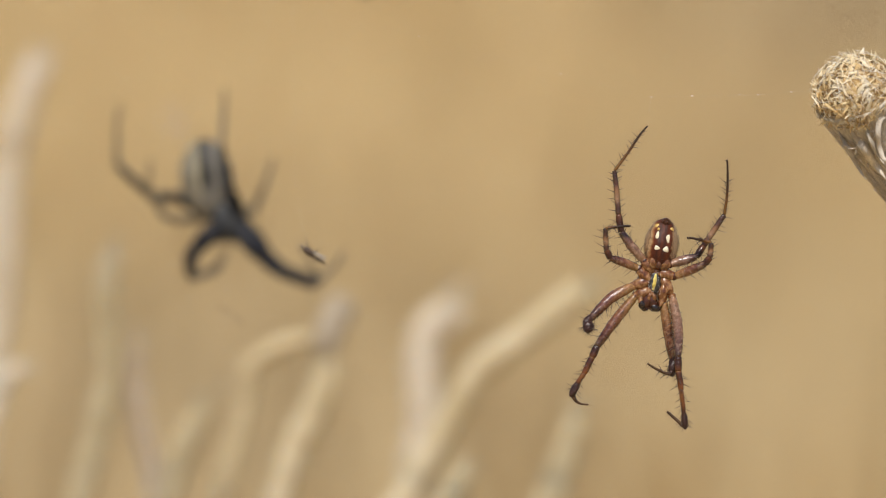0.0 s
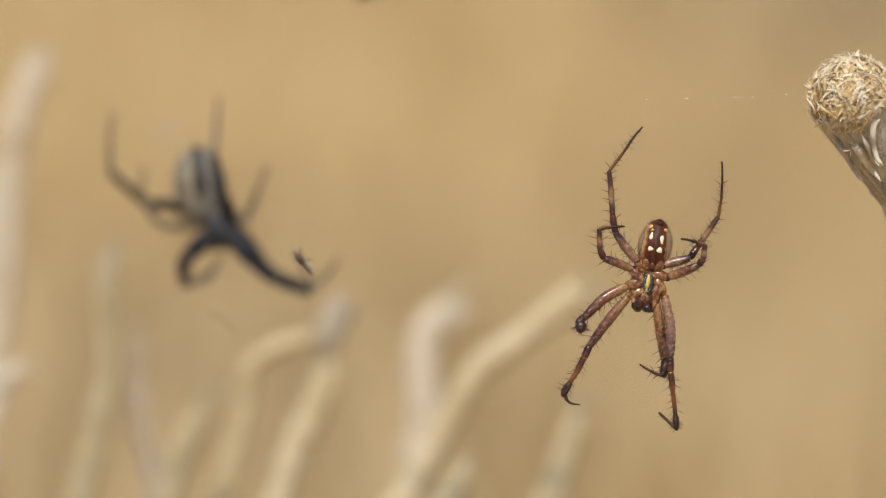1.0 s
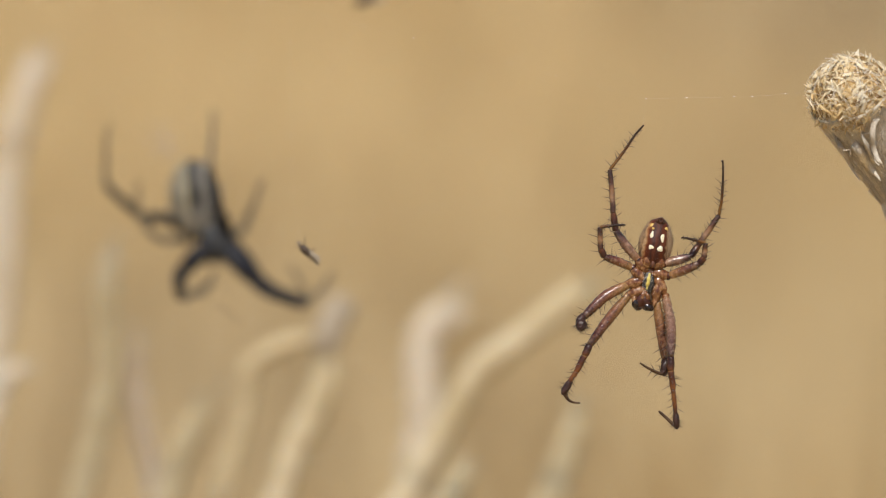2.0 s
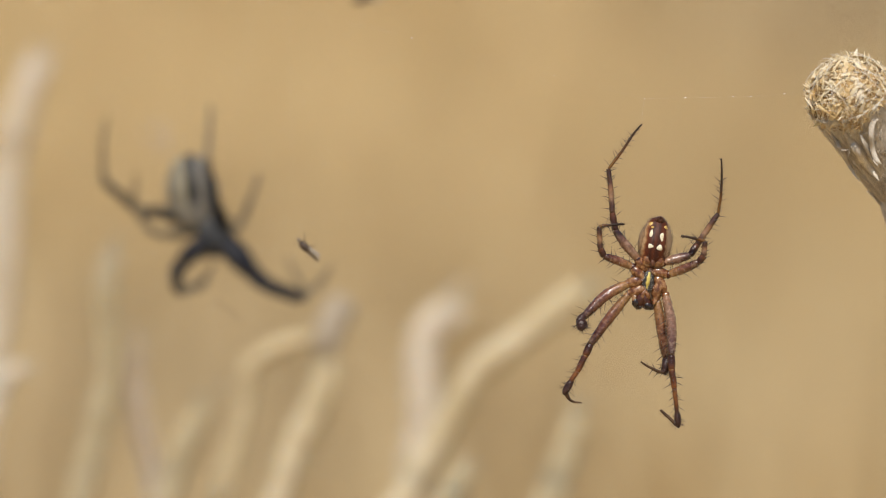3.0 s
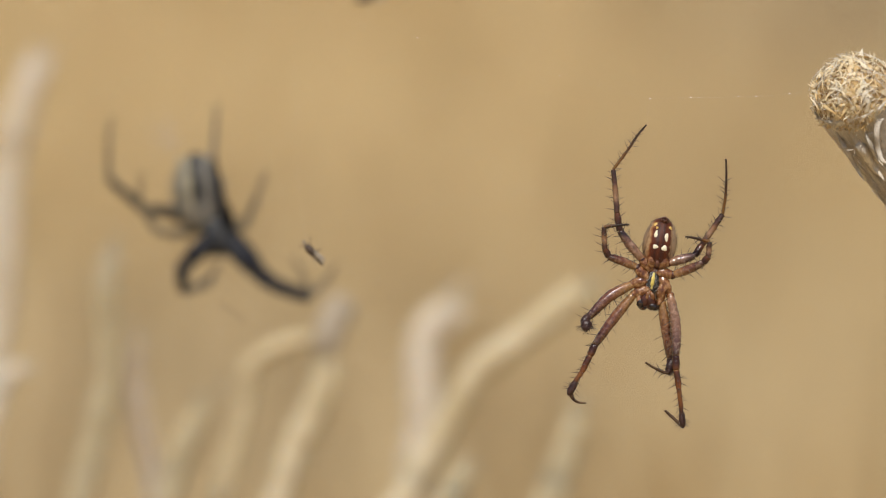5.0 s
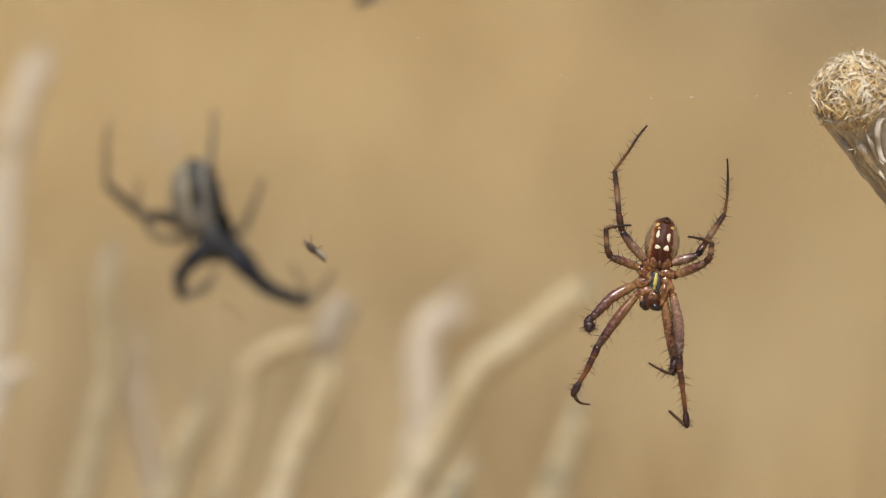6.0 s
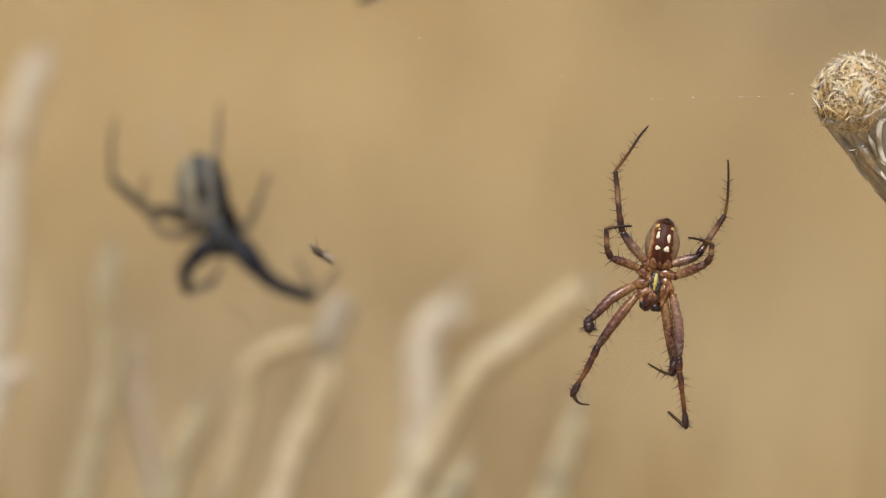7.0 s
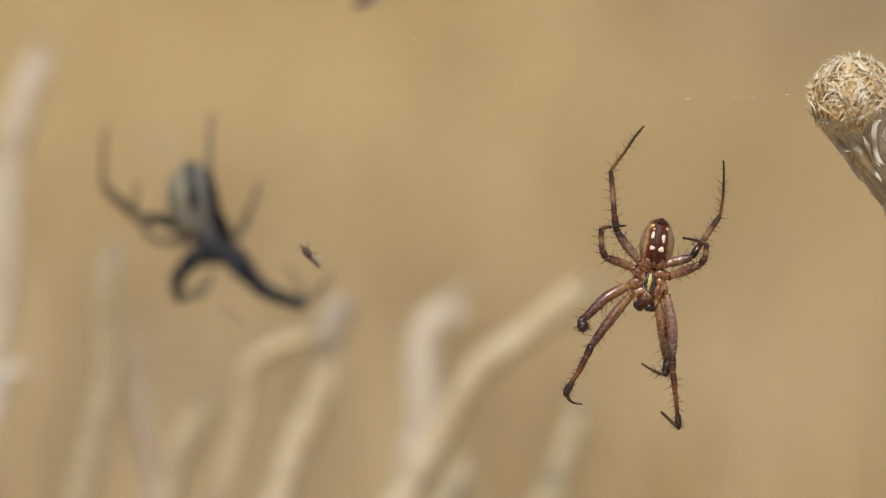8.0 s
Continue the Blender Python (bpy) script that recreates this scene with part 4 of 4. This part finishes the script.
    for fold, wide in (([(54.55, -2.4, 17.14), (55, -2.4, 16.23)] + [(56.27, -1.2, 14.74), (57.04, -1.2, 13.52)] + [(58.62, 1.4, 11.59), (60.16, 1.4, 9.44)], 0.95), ([(52.75, -0.6, 17.28), (53.82, -0.6, 15.37), (54.73, -0.6, 13.68)] + [(56.07, 1.2, 11.58), (57.38, 1.2, 9.43)], 0.5), ([(56.78, -2.9, 16.67), (57.54, -2.9, 14.69)] + [(58.82, -1, 12.68), (59.73, -1, 11.38)], 0.45)):
        part("felt_fold", tube(Shape(), rounded(here(fold), 6), lambda t: wide / 1000 * (0.06 + 0.82 * math.sin(math.pi * (0.03 + 0.94 * t)) + 0.05 * math.sin(17 * t)), 18, 0.7, 0.35), BRACT, thing)
    part("curled_husk", tube(Shape(), rounded(here([(59.4, -3.9, 17.7), (58.64, -3.9, 17.09), (58.49, -3.9, 15.57)] + [(58.77, -2.8, 13.78), (59.3, -2.8, 12.26), (59.99, -2.8, 11.65)]), 6), lambda t: 0.00046 * (1.0 - 0.35 * t) * min(1, 0.25 + 5 * t, 0.2 + 6 * (1 - t)), 10, 0.45, 0.2), BRACT, thing, "pale curled strap of husk")
    for x, y, d, turn in (((1498, 258, -1.2, 40), (1514, 268, -1.4, -60), (1509, 262, -1.6, 20), (1525, 287, 0.2, 80), (1489, 226, -2.4, 30), (1452, 203, 1.0, -50), (1459, 206, 0.2, 70), (1545, 232, -3.0, 15))):
        s = 0.00007653 * (526.6 + d) / 526.6
        at = to_local @ (STAGE @ Vector(((x - 784) * s, d / 1000, (441 - y) * s)))
        across = pose(0, 0, 0, 0, turn, 0).to_3x3() @ Vector((0.0006, 0, 0))
        part("husk_scrap", tube(Shape(), rounded([at - across, at + Vector((0, -0.0002, 0)), at + across], 3), lambda t: 0.00014 * (1.05 - 0.8 * t), 6, 0.4), BRACT, thing)
    scale_widths = (0.00006, 0.00014, 0.00024, 0.00032, 0.0001)
    # chaff hanging over the rim in a lobe, and white silk matted over the top
    lobe, mat = Shape(), Shape()
    for k in range(170):
        u, v = rng.uniform(-1, 1), rng.random()
        d = -5.0 + 1.6 * v
        s = 0.00007653 * (526.6 + d) / 526.6
        x, y = 1518 + u * 44 * (1 - 0.7 * v), 188 + 26 * v + 6 * abs(u)
        at = to_local @ (STAGE @ Vector(((x - 784) * s, d / 1000, (441 - y) * s)))
        fall = to_local.to_3x3() @ (STAGE.to_3x3() @ Vector((-0.55 * u + rng.uniform(-0.9, 0.9), rng.uniform(-0.5, 0.3), -1))).normalized() * rng.uniform(0.0008, 0.0018)
        tube(lobe, rounded([at - fall, at + Vector((0, -0.0002, 0)), at + fall], 3), lambda t: scale_widths[k % 5] * (1.05 - 0.9 * t), 5, 0.4)
    part("hanging_chaff", lobe, GOLDEN_CHAFF, thing, "straw chaff hanging over the rim", kind="stuff")
    for k in range(45):
        up = Vector((rng.gauss(0.0, 0.55), rng.gauss(-0.35, 0.55), rng.uniform(0.25, 1))).normalized()
        around = (Matrix.Rotation(rng.uniform(0, 6.283), 3, up) @ up.orthogonal()).normalized() * rng.uniform(0.15, 0.6)
        span = [Vector((w.x * 0.0064, w.y * 0.0064, rim + w.z * (top + 0.0004))) for w in ((up + around * q).normalized() for q in (-1, -0.3, 0.4, 1))]
        tube(mat, rounded(span, 3), rng.choice((0.000014, 0.00002, 0.000028)), 4)
    part("silk_mat", mat, SILK, thing, "white silk matted over the chaff", kind="stuff")
    # loose fibres on the cup
    lint = Shape()
    for k in range(1300):
        a, z = rng.uniform(0, 6.283), rng.uniform(0.001, rim)
        r = neck + (0.0055 - neck) * z / rim + 0.0004
        out, round_it = Vector((math.cos(a), math.sin(a), 0.2)), Vector((-math.sin(a), math.cos(a), 0))
        p, way = Vector((math.cos(a) * r, math.sin(a) * r, z)), Vector((0, 0, 1)) + out * 0.2 + round_it * rng.uniform(-1.3, 1.3)
        size = way * rng.uniform(0.0004, 0.0013)
        tube(lint, rounded([p - size, p + out * rng.uniform(0.0, 0.0003), p + size + round_it * rng.uniform(-0.0004, 0.0004)], 3), rng.choice((0.000014, 0.00002, 0.00003)), 4)
    web_bits = Shape()
    beaded = here([(51.2, 0.4, 18.7), (52.4, -0.8, 18.2), (53.7, -1.8, 17.6), (55.0, -2.6, 16.6), (55.9, -3.0, 15.6)])
    tube(web_bits, rounded(beaded, 5), 0.00002, 5)
    for p in rounded(beaded, 3):
        egg(web_bits, p + Vector((rng.uniform(-0.0002, 0.0002), 0, rng.uniform(-0.0002, 0.0002))), (0.00011, 0.0001, 0.00009), None, 8, 6, 1.0, 0.3)
    part("beaded_silk", web_bits, SILK, thing, "white specks on a strand of silk")
    part("lint", lint, BRACT, thing, "matted pale fibres", kind="stuff")
    return thing


def silk_line(name, path, parent=None, r=0.014, label=""):
    pts = mm(path)
    return part(name, tube(Shape(), rounded(pts, 6) if len(pts) > 2 else pts, r / 1000, 5), SILK, parent, label)


def bridge():
    """The drag line from the seed head over the knot to the upper margin, and the thread that holds the spider. Stage coordinates."""
    thing = tagged(new("silk_thread"), "thin white silk thread tied to the dry seed head", "spider silk")
    silk_line("strand", [(50.2, 0, 21.43), (47.14, 0, 21.28), (42.63, 0, 20.89), (33.75, 0, 20.7), (28.24, 0, 20.59)], thing, 0.0045)
    silk_line("strand", [(28.24, 0, 20.59), (16.06, 2, 23.81), (-3.32, 5, 29.09), (-29.95, 10, 35.95)], thing, 0.002)
    silk_line("strand", [(28.24, 0, 20.59), (28.01, 0, 19.21), (27.78, 0, 16.61)], thing, 0.005)
    for x, z, w in ((1153, 172, 1), (1225, 170, 1.5), (1309, 168, 1.1), (1341, 168, 1.2), (1400, 163, 1.2), (993, 131, 1), (741, 64.5, 1.2)):
        d = {993: 2, 741: 5}.get(x, 0)
        s = 0.07653 * (526.6 + d) / 526.6
        part("bead", egg(Shape(), Vector(((x - 784) * s, d, (441 - z) * s)) / 1000, (0.00007 * w * 1.7, 0.00006, 0.00006), None, 8, 6), SILK, thing)
    return thing


def husk():
    """A dead gnat's remains on a thread: origin at the body, the tail points along +x."""
    thing = tagged(new("dead_insect"), "small dry dead insect caught in silk", "insect")
    rng = random.Random(8)
    part("body", egg(Shape(), mm([(0.4, 0, 0)])[0], (0.00092, 0.00055, 0.00056), None, 14, 10, 1.0, 0.4), HUSK, thing)
    part("head", egg(Shape(), mm([(-0.85, 0, 0.08)])[0], (0.00034, 0.00026, 0.00026), None, 12, 8, 1.0, 0.25), WING, thing)
    part("abdomen", egg(Shape(), mm([(1.9, 0.05, -0.1)])[0], (0.0014, 0.0002, 0.00021), None, 12, 10, 1.0, 0.25), HUSK, thing)
    for y, tip in ((-0.15, (3.2, -0.3, 0.25)), (0.2, (3.0, 0.4, 0.75))):
        part("wing", tube(Shape(), rounded(mm([(0.4, y, 0.3), (1.6, y, 0.42), tip]), 5), lambda t: 0.00004 + 0.00026 * math.sin(math.pi * min(1, t * 0.8 + 0.15)), 8, 0.15), WING, thing, "folded greyish wing")
    for k in range(6):
        x, way = -0.5 + 0.35 * k, rng.uniform(-0.9, 1.1)
        high = rng.uniform(0.9, 1.5) if k % 3 else -rng.uniform(0.5, 0.9)
        part("leg", tube(Shape(), rounded(mm([(x, 0, 0.2 if high > 0 else -0.2), (x + way * 0.6, -0.2, high * 0.7), (x + way * 1.3, 0.1, high)]), 4), 0.00004, 5), HUSK, thing)
    return thing


def bundle():
    """A wrapped insect higher up in the black spider's web."""
    thing = tagged(new("wrapped_prey"), "dark insect wrapped in silk in the web", "insect")
    part("body", egg(Shape(), (0, 0, 0), (0.0018, 0.0007, 0.0008), None, 14, 10, 1.0, 0.25), HUSK, thing)
    part("wing", tube(Shape(), rounded(mm([(0.6, 0, -0.3), (1.9, 0.1, -0.9), (3.0, 0.2, -1.0)]), 5), lambda t: 0.0001 + 0.0005 * math.sin(math.pi * min(1, t + 0.05)), 8, 0.25), WING, thing)
    return thing


def web_threads():
    """Faint strands of the black spider's web; origin as the spider's."""
    thing = tagged(new("spider_web"), "faint silk strands of the black spider's orb web", "spider silk")
    for a in range(0, 360, 24):
        c, s = math.cos(radians(a + 7)), math.sin(radians(a + 7))
        silk_line("strand", [(c * 3, 0.5, s * 3), (c * 60, 0.5, s * 60)], thing, 0.006)
    rng, tuft = random.Random(17), Shape()
    for k in range(26):
        x, z = -7.7 + rng.gauss(0, 1.0), 14.8 + rng.gauss(0, 1.5)
        dx, dz = 1.1 + rng.gauss(0, 0.9), -1.9 + rng.gauss(0, 0.9)
        tube(tuft, rounded(mm([(x - dx, 0.6, z - dz), (x + rng.uniform(-0.4, 0.4), rng.uniform(0.2, 1.4), z), (x + dx, 0.8, z + dz)]), 4), 0.00002, 5)
    part("silk_tuft", tuft, LILAC, thing, "loose greyish tuft of silk", kind="stuff")
    return thing


ground()
grass()
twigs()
head = seed_head()
threads = bridge()
brown = brown_spider()
dark = dark_spider()
web = web_threads()
prey = husk()
wrapped = bundle()
hanger = tagged(new("silk_thread"), "fine vertical silk thread holding a dead insect", "spider silk")
silk_line("strand", [(0, 0, 0.5), (-1.2, 0, 6), (-1.6, 0.5, 14), (-2.2, 1, 45)], hanger, 0.004)
part("fibre", tube(Shape(), rounded(mm([(-14.3, 30, -8.2), (-12.3, 30, -9.2), (-10.4, 30, -11.0)]), 5), 0.00006, 6), HUSK, hanger, "thin dark plant fibre")


def motions():
    hang = lambda x, z, roll: stage_pose(28.62 + x, 0, -4.52 + z, 0, -roll, 0)
    bob = lambda x, z: stage_pose(-33.52 + 1.02 * x, 74, 4.89 + 1.02 * z)
    nudge = lambda x, z: stage_pose(62.9 + x, 8.07, 7.36 + z, 28, -27, 0)
    spin = lambda x, z, dip: stage_pose(x * 1.03, 16, z * 1.03, 0, dip, 0)
    walk(brown, [(0, hang(0.00, 0.00, 0.00)), (0.1, hang(-0.39, -0.08, -0.11)), (0.2, hang(-0.71, -0.08, -0.22)), (0.3, hang(-0.19, -0.08, -0.33)),
        (0.4, hang(-0.58, -0.15, -0.43)), (0.5, hang(-0.74, -0.31, -0.54)), (0.6, hang(-0.90, -0.19, -0.59)), (0.7, hang(-1.06, -0.23, -0.63)),
        (0.8, hang(-0.91, -0.15, -0.67)), (0.9, hang(-0.91, -0.15, -0.72)), (1, hang(-0.92, -0.11, -0.76)), (1.1, hang(-0.93, -0.08, -0.85)),
        (1.2, hang(-1.09, -0.08, -0.93)), (1.3, hang(-0.94, -0.08, -1.02)), (1.4, hang(-1.11, -0.08, -1.11)), (1.5, hang(-1.19, -0.11, -1.19)),
        (1.7, hang(-1.10, 0.00, -1.06)), (2, hang(-0.85, 0.08, -0.87)), (2.4, hang(-1.06, 0.15, -0.61)), (2.8, hang(-0.88, 0.23, -0.35)),
        (2.9, hang(-1.18, 0.38, -0.28)), (3, hang(-0.86, 0.23, -0.22)), (3.1, hang(-0.71, 0.31, -0.22)), (3.2, hang(-0.86, 0.23, -0.22)),
        (3.3, hang(-0.71, 0.23, -0.22)), (3.4, hang(-0.56, 0.08, -0.22)), (3.5, hang(-0.25, 0.15, -0.22)), (3.6, hang(-0.04, 0.15, -0.38)),
        (3.7, hang(-0.67, 0.08, -0.54)), (3.8, hang(-0.45, 0.15, -0.71)), (3.9, hang(-0.16, 0.08, -0.87)), (4, hang(-0.41, 0.15, -1.03)),
        (4.2, hang(-0.16, 0.23, -0.84)), (4.4, hang(-0.06, 0.23, -0.64)), (4.5, hang(-0.28, 0.11, -0.54)), (4.7, hang(-0.12, 0.23, -0.43)),
        (5.05, hang(-0.25, 0.15, -0.22)), (5.4, hang(0.07, 0.15, -0.02)), (5.8, hang(0.02, 0.15, 0.21)), (5.9, hang(-0.28, 0.15, 0.27)),
        (6, hang(0.11, 0.11, 0.33)), (6.1, hang(-0.43, 0.15, 0.28)), (6.2, hang(0.10, 0.15, 0.24)), (6.3, hang(0.33, 0.15, 0.20)),
        (6.4, hang(-0.29, 0.08, 0.15)), (6.5, hang(0.13, 0.11, 0.11)), (6.6, hang(0.24, 0.11, 0.09)), (6.8, hang(-0.07, 0.08, 0.04)),
        (7, hang(0.11, 0.00, 0.00)), (7.2, hang(0.05, 0.08, -0.28)), (7.4, hang(-0.06, 0.08, -0.56)), (7.5, hang(-0.53, 0.11, -0.69)),
        (7.6, hang(-0.60, 0.08, -0.67)), (7.8, hang(-0.83, 0.00, -0.63)), (8, hang(-0.67, 0.00, -0.59))])
    bounces = [(0, bob(0.00, -0.00)), (0.1, bob(0.00, 0.42)), (0.2, bob(-0.68, -0.86)), (0.3, bob(-0.18, -0.52)),
        (0.4, bob(-0.34, -0.94)), (0.5, bob(-1.63, -3.68)), (0.6, bob(-0.86, -1.20)), (0.7, bob(-0.94, -1.11)),
        (0.8, bob(-1.88, -3.59)), (0.9, bob(-1.45, -2.31)), (1, bob(-1.03, -1.03)), (1.1, bob(-2.23, -3.85)),
        (1.2, bob(-2.05, -3.51)), (1.3, bob(-1.45, -1.88)), (1.4, bob(-1.71, -2.73)), (1.5, bob(-2.05, -2.91)),
        (1.6, bob(-1.45, -1.20)), (1.7, bob(-2.23, -2.39)), (2, bob(-1.71, -3.08)), (2.25, bob(-2.05, -1.88)),
        (2.5, bob(-1.63, -2.91)), (2.8, bob(-2.39, -3.25)), (2.9, bob(-2.14, -2.65)), (3, bob(-2.14, -2.23)),
        (3.1, bob(-1.45, -1.28)), (3.2, bob(-1.54, -1.28)), (3.3, bob(-1.63, -1.63)), (3.4, bob(-1.88, -2.91)),
        (3.5, bob(-1.28, -1.54)), (3.6, bob(-0.26, -0.18)), (3.7, bob(-1.20, -2.57)), (3.8, bob(-1.54, -3.25)),
        (3.9, bob(-0.68, -1.45)), (4, bob(-0.86, -2.14)), (4.1, bob(-0.94, -2.65)), (4.2, bob(-0.60, -1.79)),
        (4.3, bob(-0.77, -1.88)), (4.4, bob(-1.45, -3.42)), (4.5, bob(-1.63, -3.33)), (4.6, bob(-1.54, -2.73)),
        (4.7, bob(-1.71, -2.83)), (5, bob(-1.28, -2.05)), (5.25, bob(-1.63, -2.91)), (5.5, bob(-1.20, -2.14)),
        (5.8, bob(-1.63, -2.91)), (5.9, bob(-1.28, -2.31)), (6, bob(-1.63, -2.91)), (6.1, bob(-1.11, -2.48)),
        (6.2, bob(-0.94, -1.71)), (6.3, bob(-0.86, -1.97)), (6.4, bob(-0.77, -1.79)), (6.5, bob(-0.77, -1.63)),
        (6.6, bob(-0.42, -1.37)), (6.7, bob(-0.86, -2.14)), (6.8, bob(-0.86, -2.48)), (6.9, bob(-0.52, -1.63)),
        (7, bob(-0.77, -2.14)), (7.1, bob(-0.77, -2.91)), (7.2, bob(-0.86, -2.83)), (7.3, bob(-1.11, -2.73)),
        (7.4, bob(-1.20, -3.17)), (7.5, bob(-1.37, -2.83)), (7.6, bob(-1.37, -2.57)), (7.7, bob(-1.79, -2.91)),
        (7.8, bob(-1.54, -2.83)), (7.9, bob(-1.88, -3.17)), (8, bob(-2.05, -3.33))]
    walk(dark, bounces)
    walk(web, bounces)
    rest = bob(0, 0).translation
    walk(wrapped, [(t, Matrix.Translation((m.translation - rest) * 0.5) @ stage_pose(-11.17, 74, 40.0, 0, -28, 0)) for t, m in bounces])
    nods = [(0, nudge(0.00, -0.00)), (0.1, nudge(-0.23, -0.05)), (0.2, nudge(-0.42, -0.09)), (0.3, nudge(-0.19, -0.14)),
        (0.4, nudge(-0.42, -0.18)), (0.5, nudge(-0.54, -0.23)), (0.6, nudge(-0.63, -0.24)), (0.7, nudge(-0.71, -0.26)),
        (0.8, nudge(-0.64, -0.28)), (0.9, nudge(-0.65, -0.29)), (1, nudge(-0.69, -0.31)), (1.1, nudge(-0.68, -0.29)),
        (1.2, nudge(-0.76, -0.28)), (1.3, nudge(-0.70, -0.26)), (1.4, nudge(-0.79, -0.24)), (1.5, nudge(-0.92, -0.23)),
        (1.7, nudge(-0.81, -0.23)), (2, nudge(-0.73, -0.23)), (2.4, nudge(-0.88, -0.23)), (2.8, nudge(-0.83, -0.23)),
        (2.9, nudge(-1.00, -0.23)), (3, nudge(-0.92, -0.23)), (3.1, nudge(-0.71, -0.21)), (3.2, nudge(-0.71, -0.20)),
        (3.3, nudge(-0.57, -0.18)), (3.4, nudge(-0.42, -0.17)), (3.5, nudge(-0.23, -0.15)), (3.6, nudge(-0.05, -0.17)),
        (3.7, nudge(-0.33, -0.18)), (3.8, nudge(-0.18, -0.20)), (3.9, nudge(0.01, -0.21)), (4, nudge(-0.11, -0.23)),
        (4.2, nudge(-0.02, -0.23)), (4.4, nudge(-0.05, -0.23)), (4.5, nudge(-0.31, -0.23)), (4.7, nudge(-0.12, -0.22)),
        (5.05, nudge(-0.20, -0.20)), (5.4, nudge(-0.04, -0.18)), (5.8, nudge(-0.08, -0.16)), (5.9, nudge(-0.23, -0.16)),
        (6, nudge(-0.08, -0.15)), (6.1, nudge(-0.30, -0.16)), (6.2, nudge(-0.02, -0.17)), (6.3, nudge(0.11, -0.18)),
        (6.4, nudge(-0.18, -0.18)), (6.5, nudge(0.00, -0.19)), (6.6, nudge(0.11, -0.20)), (6.8, nudge(-0.01, -0.21)),
        (7, nudge(0.11, -0.23)), (7.2, nudge(0.02, -0.28)), (7.4, nudge(-0.10, -0.32)), (7.5, nudge(-0.46, -0.34)),
        (7.6, nudge(-0.42, -0.35)), (7.8, nudge(-0.56, -0.37)), (8, nudge(-0.57, -0.38))]
    walk(head, nods)
    still = nudge(0, 0).translation
    walk(threads, [(t, Matrix.Translation(m.translation - still) @ STAGE) for t, m in nods])
    spins = [(0, spin(-18.49, -0.16, 35)), (0.2, spin(-19.50, -1.24, 48)), (0.4, spin(-19.11, -1.17, 45)), (0.5, spin(-19.81, -1.63, 50)),
        (0.6, spin(-19.73, -1.32, 55)), (0.8, spin(-19.58, -0.93, 50)), (1, spin(-19.58, -1.09, 50)), (1.2, spin(-19.58, -0.93, 50)),
        (1.5, spin(-19.89, -0.16, 45)), (1.7, spin(-19.27, 0.54, 46)), (2.2, spin(-18.96, -0.08, 44)), (2.8, spin(-19.42, 0.23, 55)),
        (3, spin(-19.03, 0.62, 45)), (3.2, spin(-17.95, 0.47, 38)), (3.5, spin(-17.09, 0.39, 34)), (3.6, spin(-18.49, -0.54, 42)),
        (3.8, spin(-17.64, 0.08, 40)), (4, spin(-17.01, 0.47, 36)), (4.5, spin(-18.34, 0.39, 50)), (4.7, spin(-18.80, 0.31, 55)),
        (5.2, spin(-18.02, 0.08, 45)), (5.8, spin(-18.88, -0.23, 50)), (6, spin(-18.10, 0.39, 42)), (6.3, spin(-17.01, 0.54, 37)),
        (6.5, spin(-17.64, 0.08, 40)), (7, spin(-17.25, -0.16, 38)), (7.3, spin(-17.25, 0.47, 37)), (7.5, spin(-18.41, -0.16, 42)),
        (8, spin(-18.65, -0.23, 48))]
    walk(prey, spins)
    walk(hanger, [(t, Matrix.Translation(m.translation) @ STAGE.to_3x3().to_4x4()) for t, m in spins])


motions()
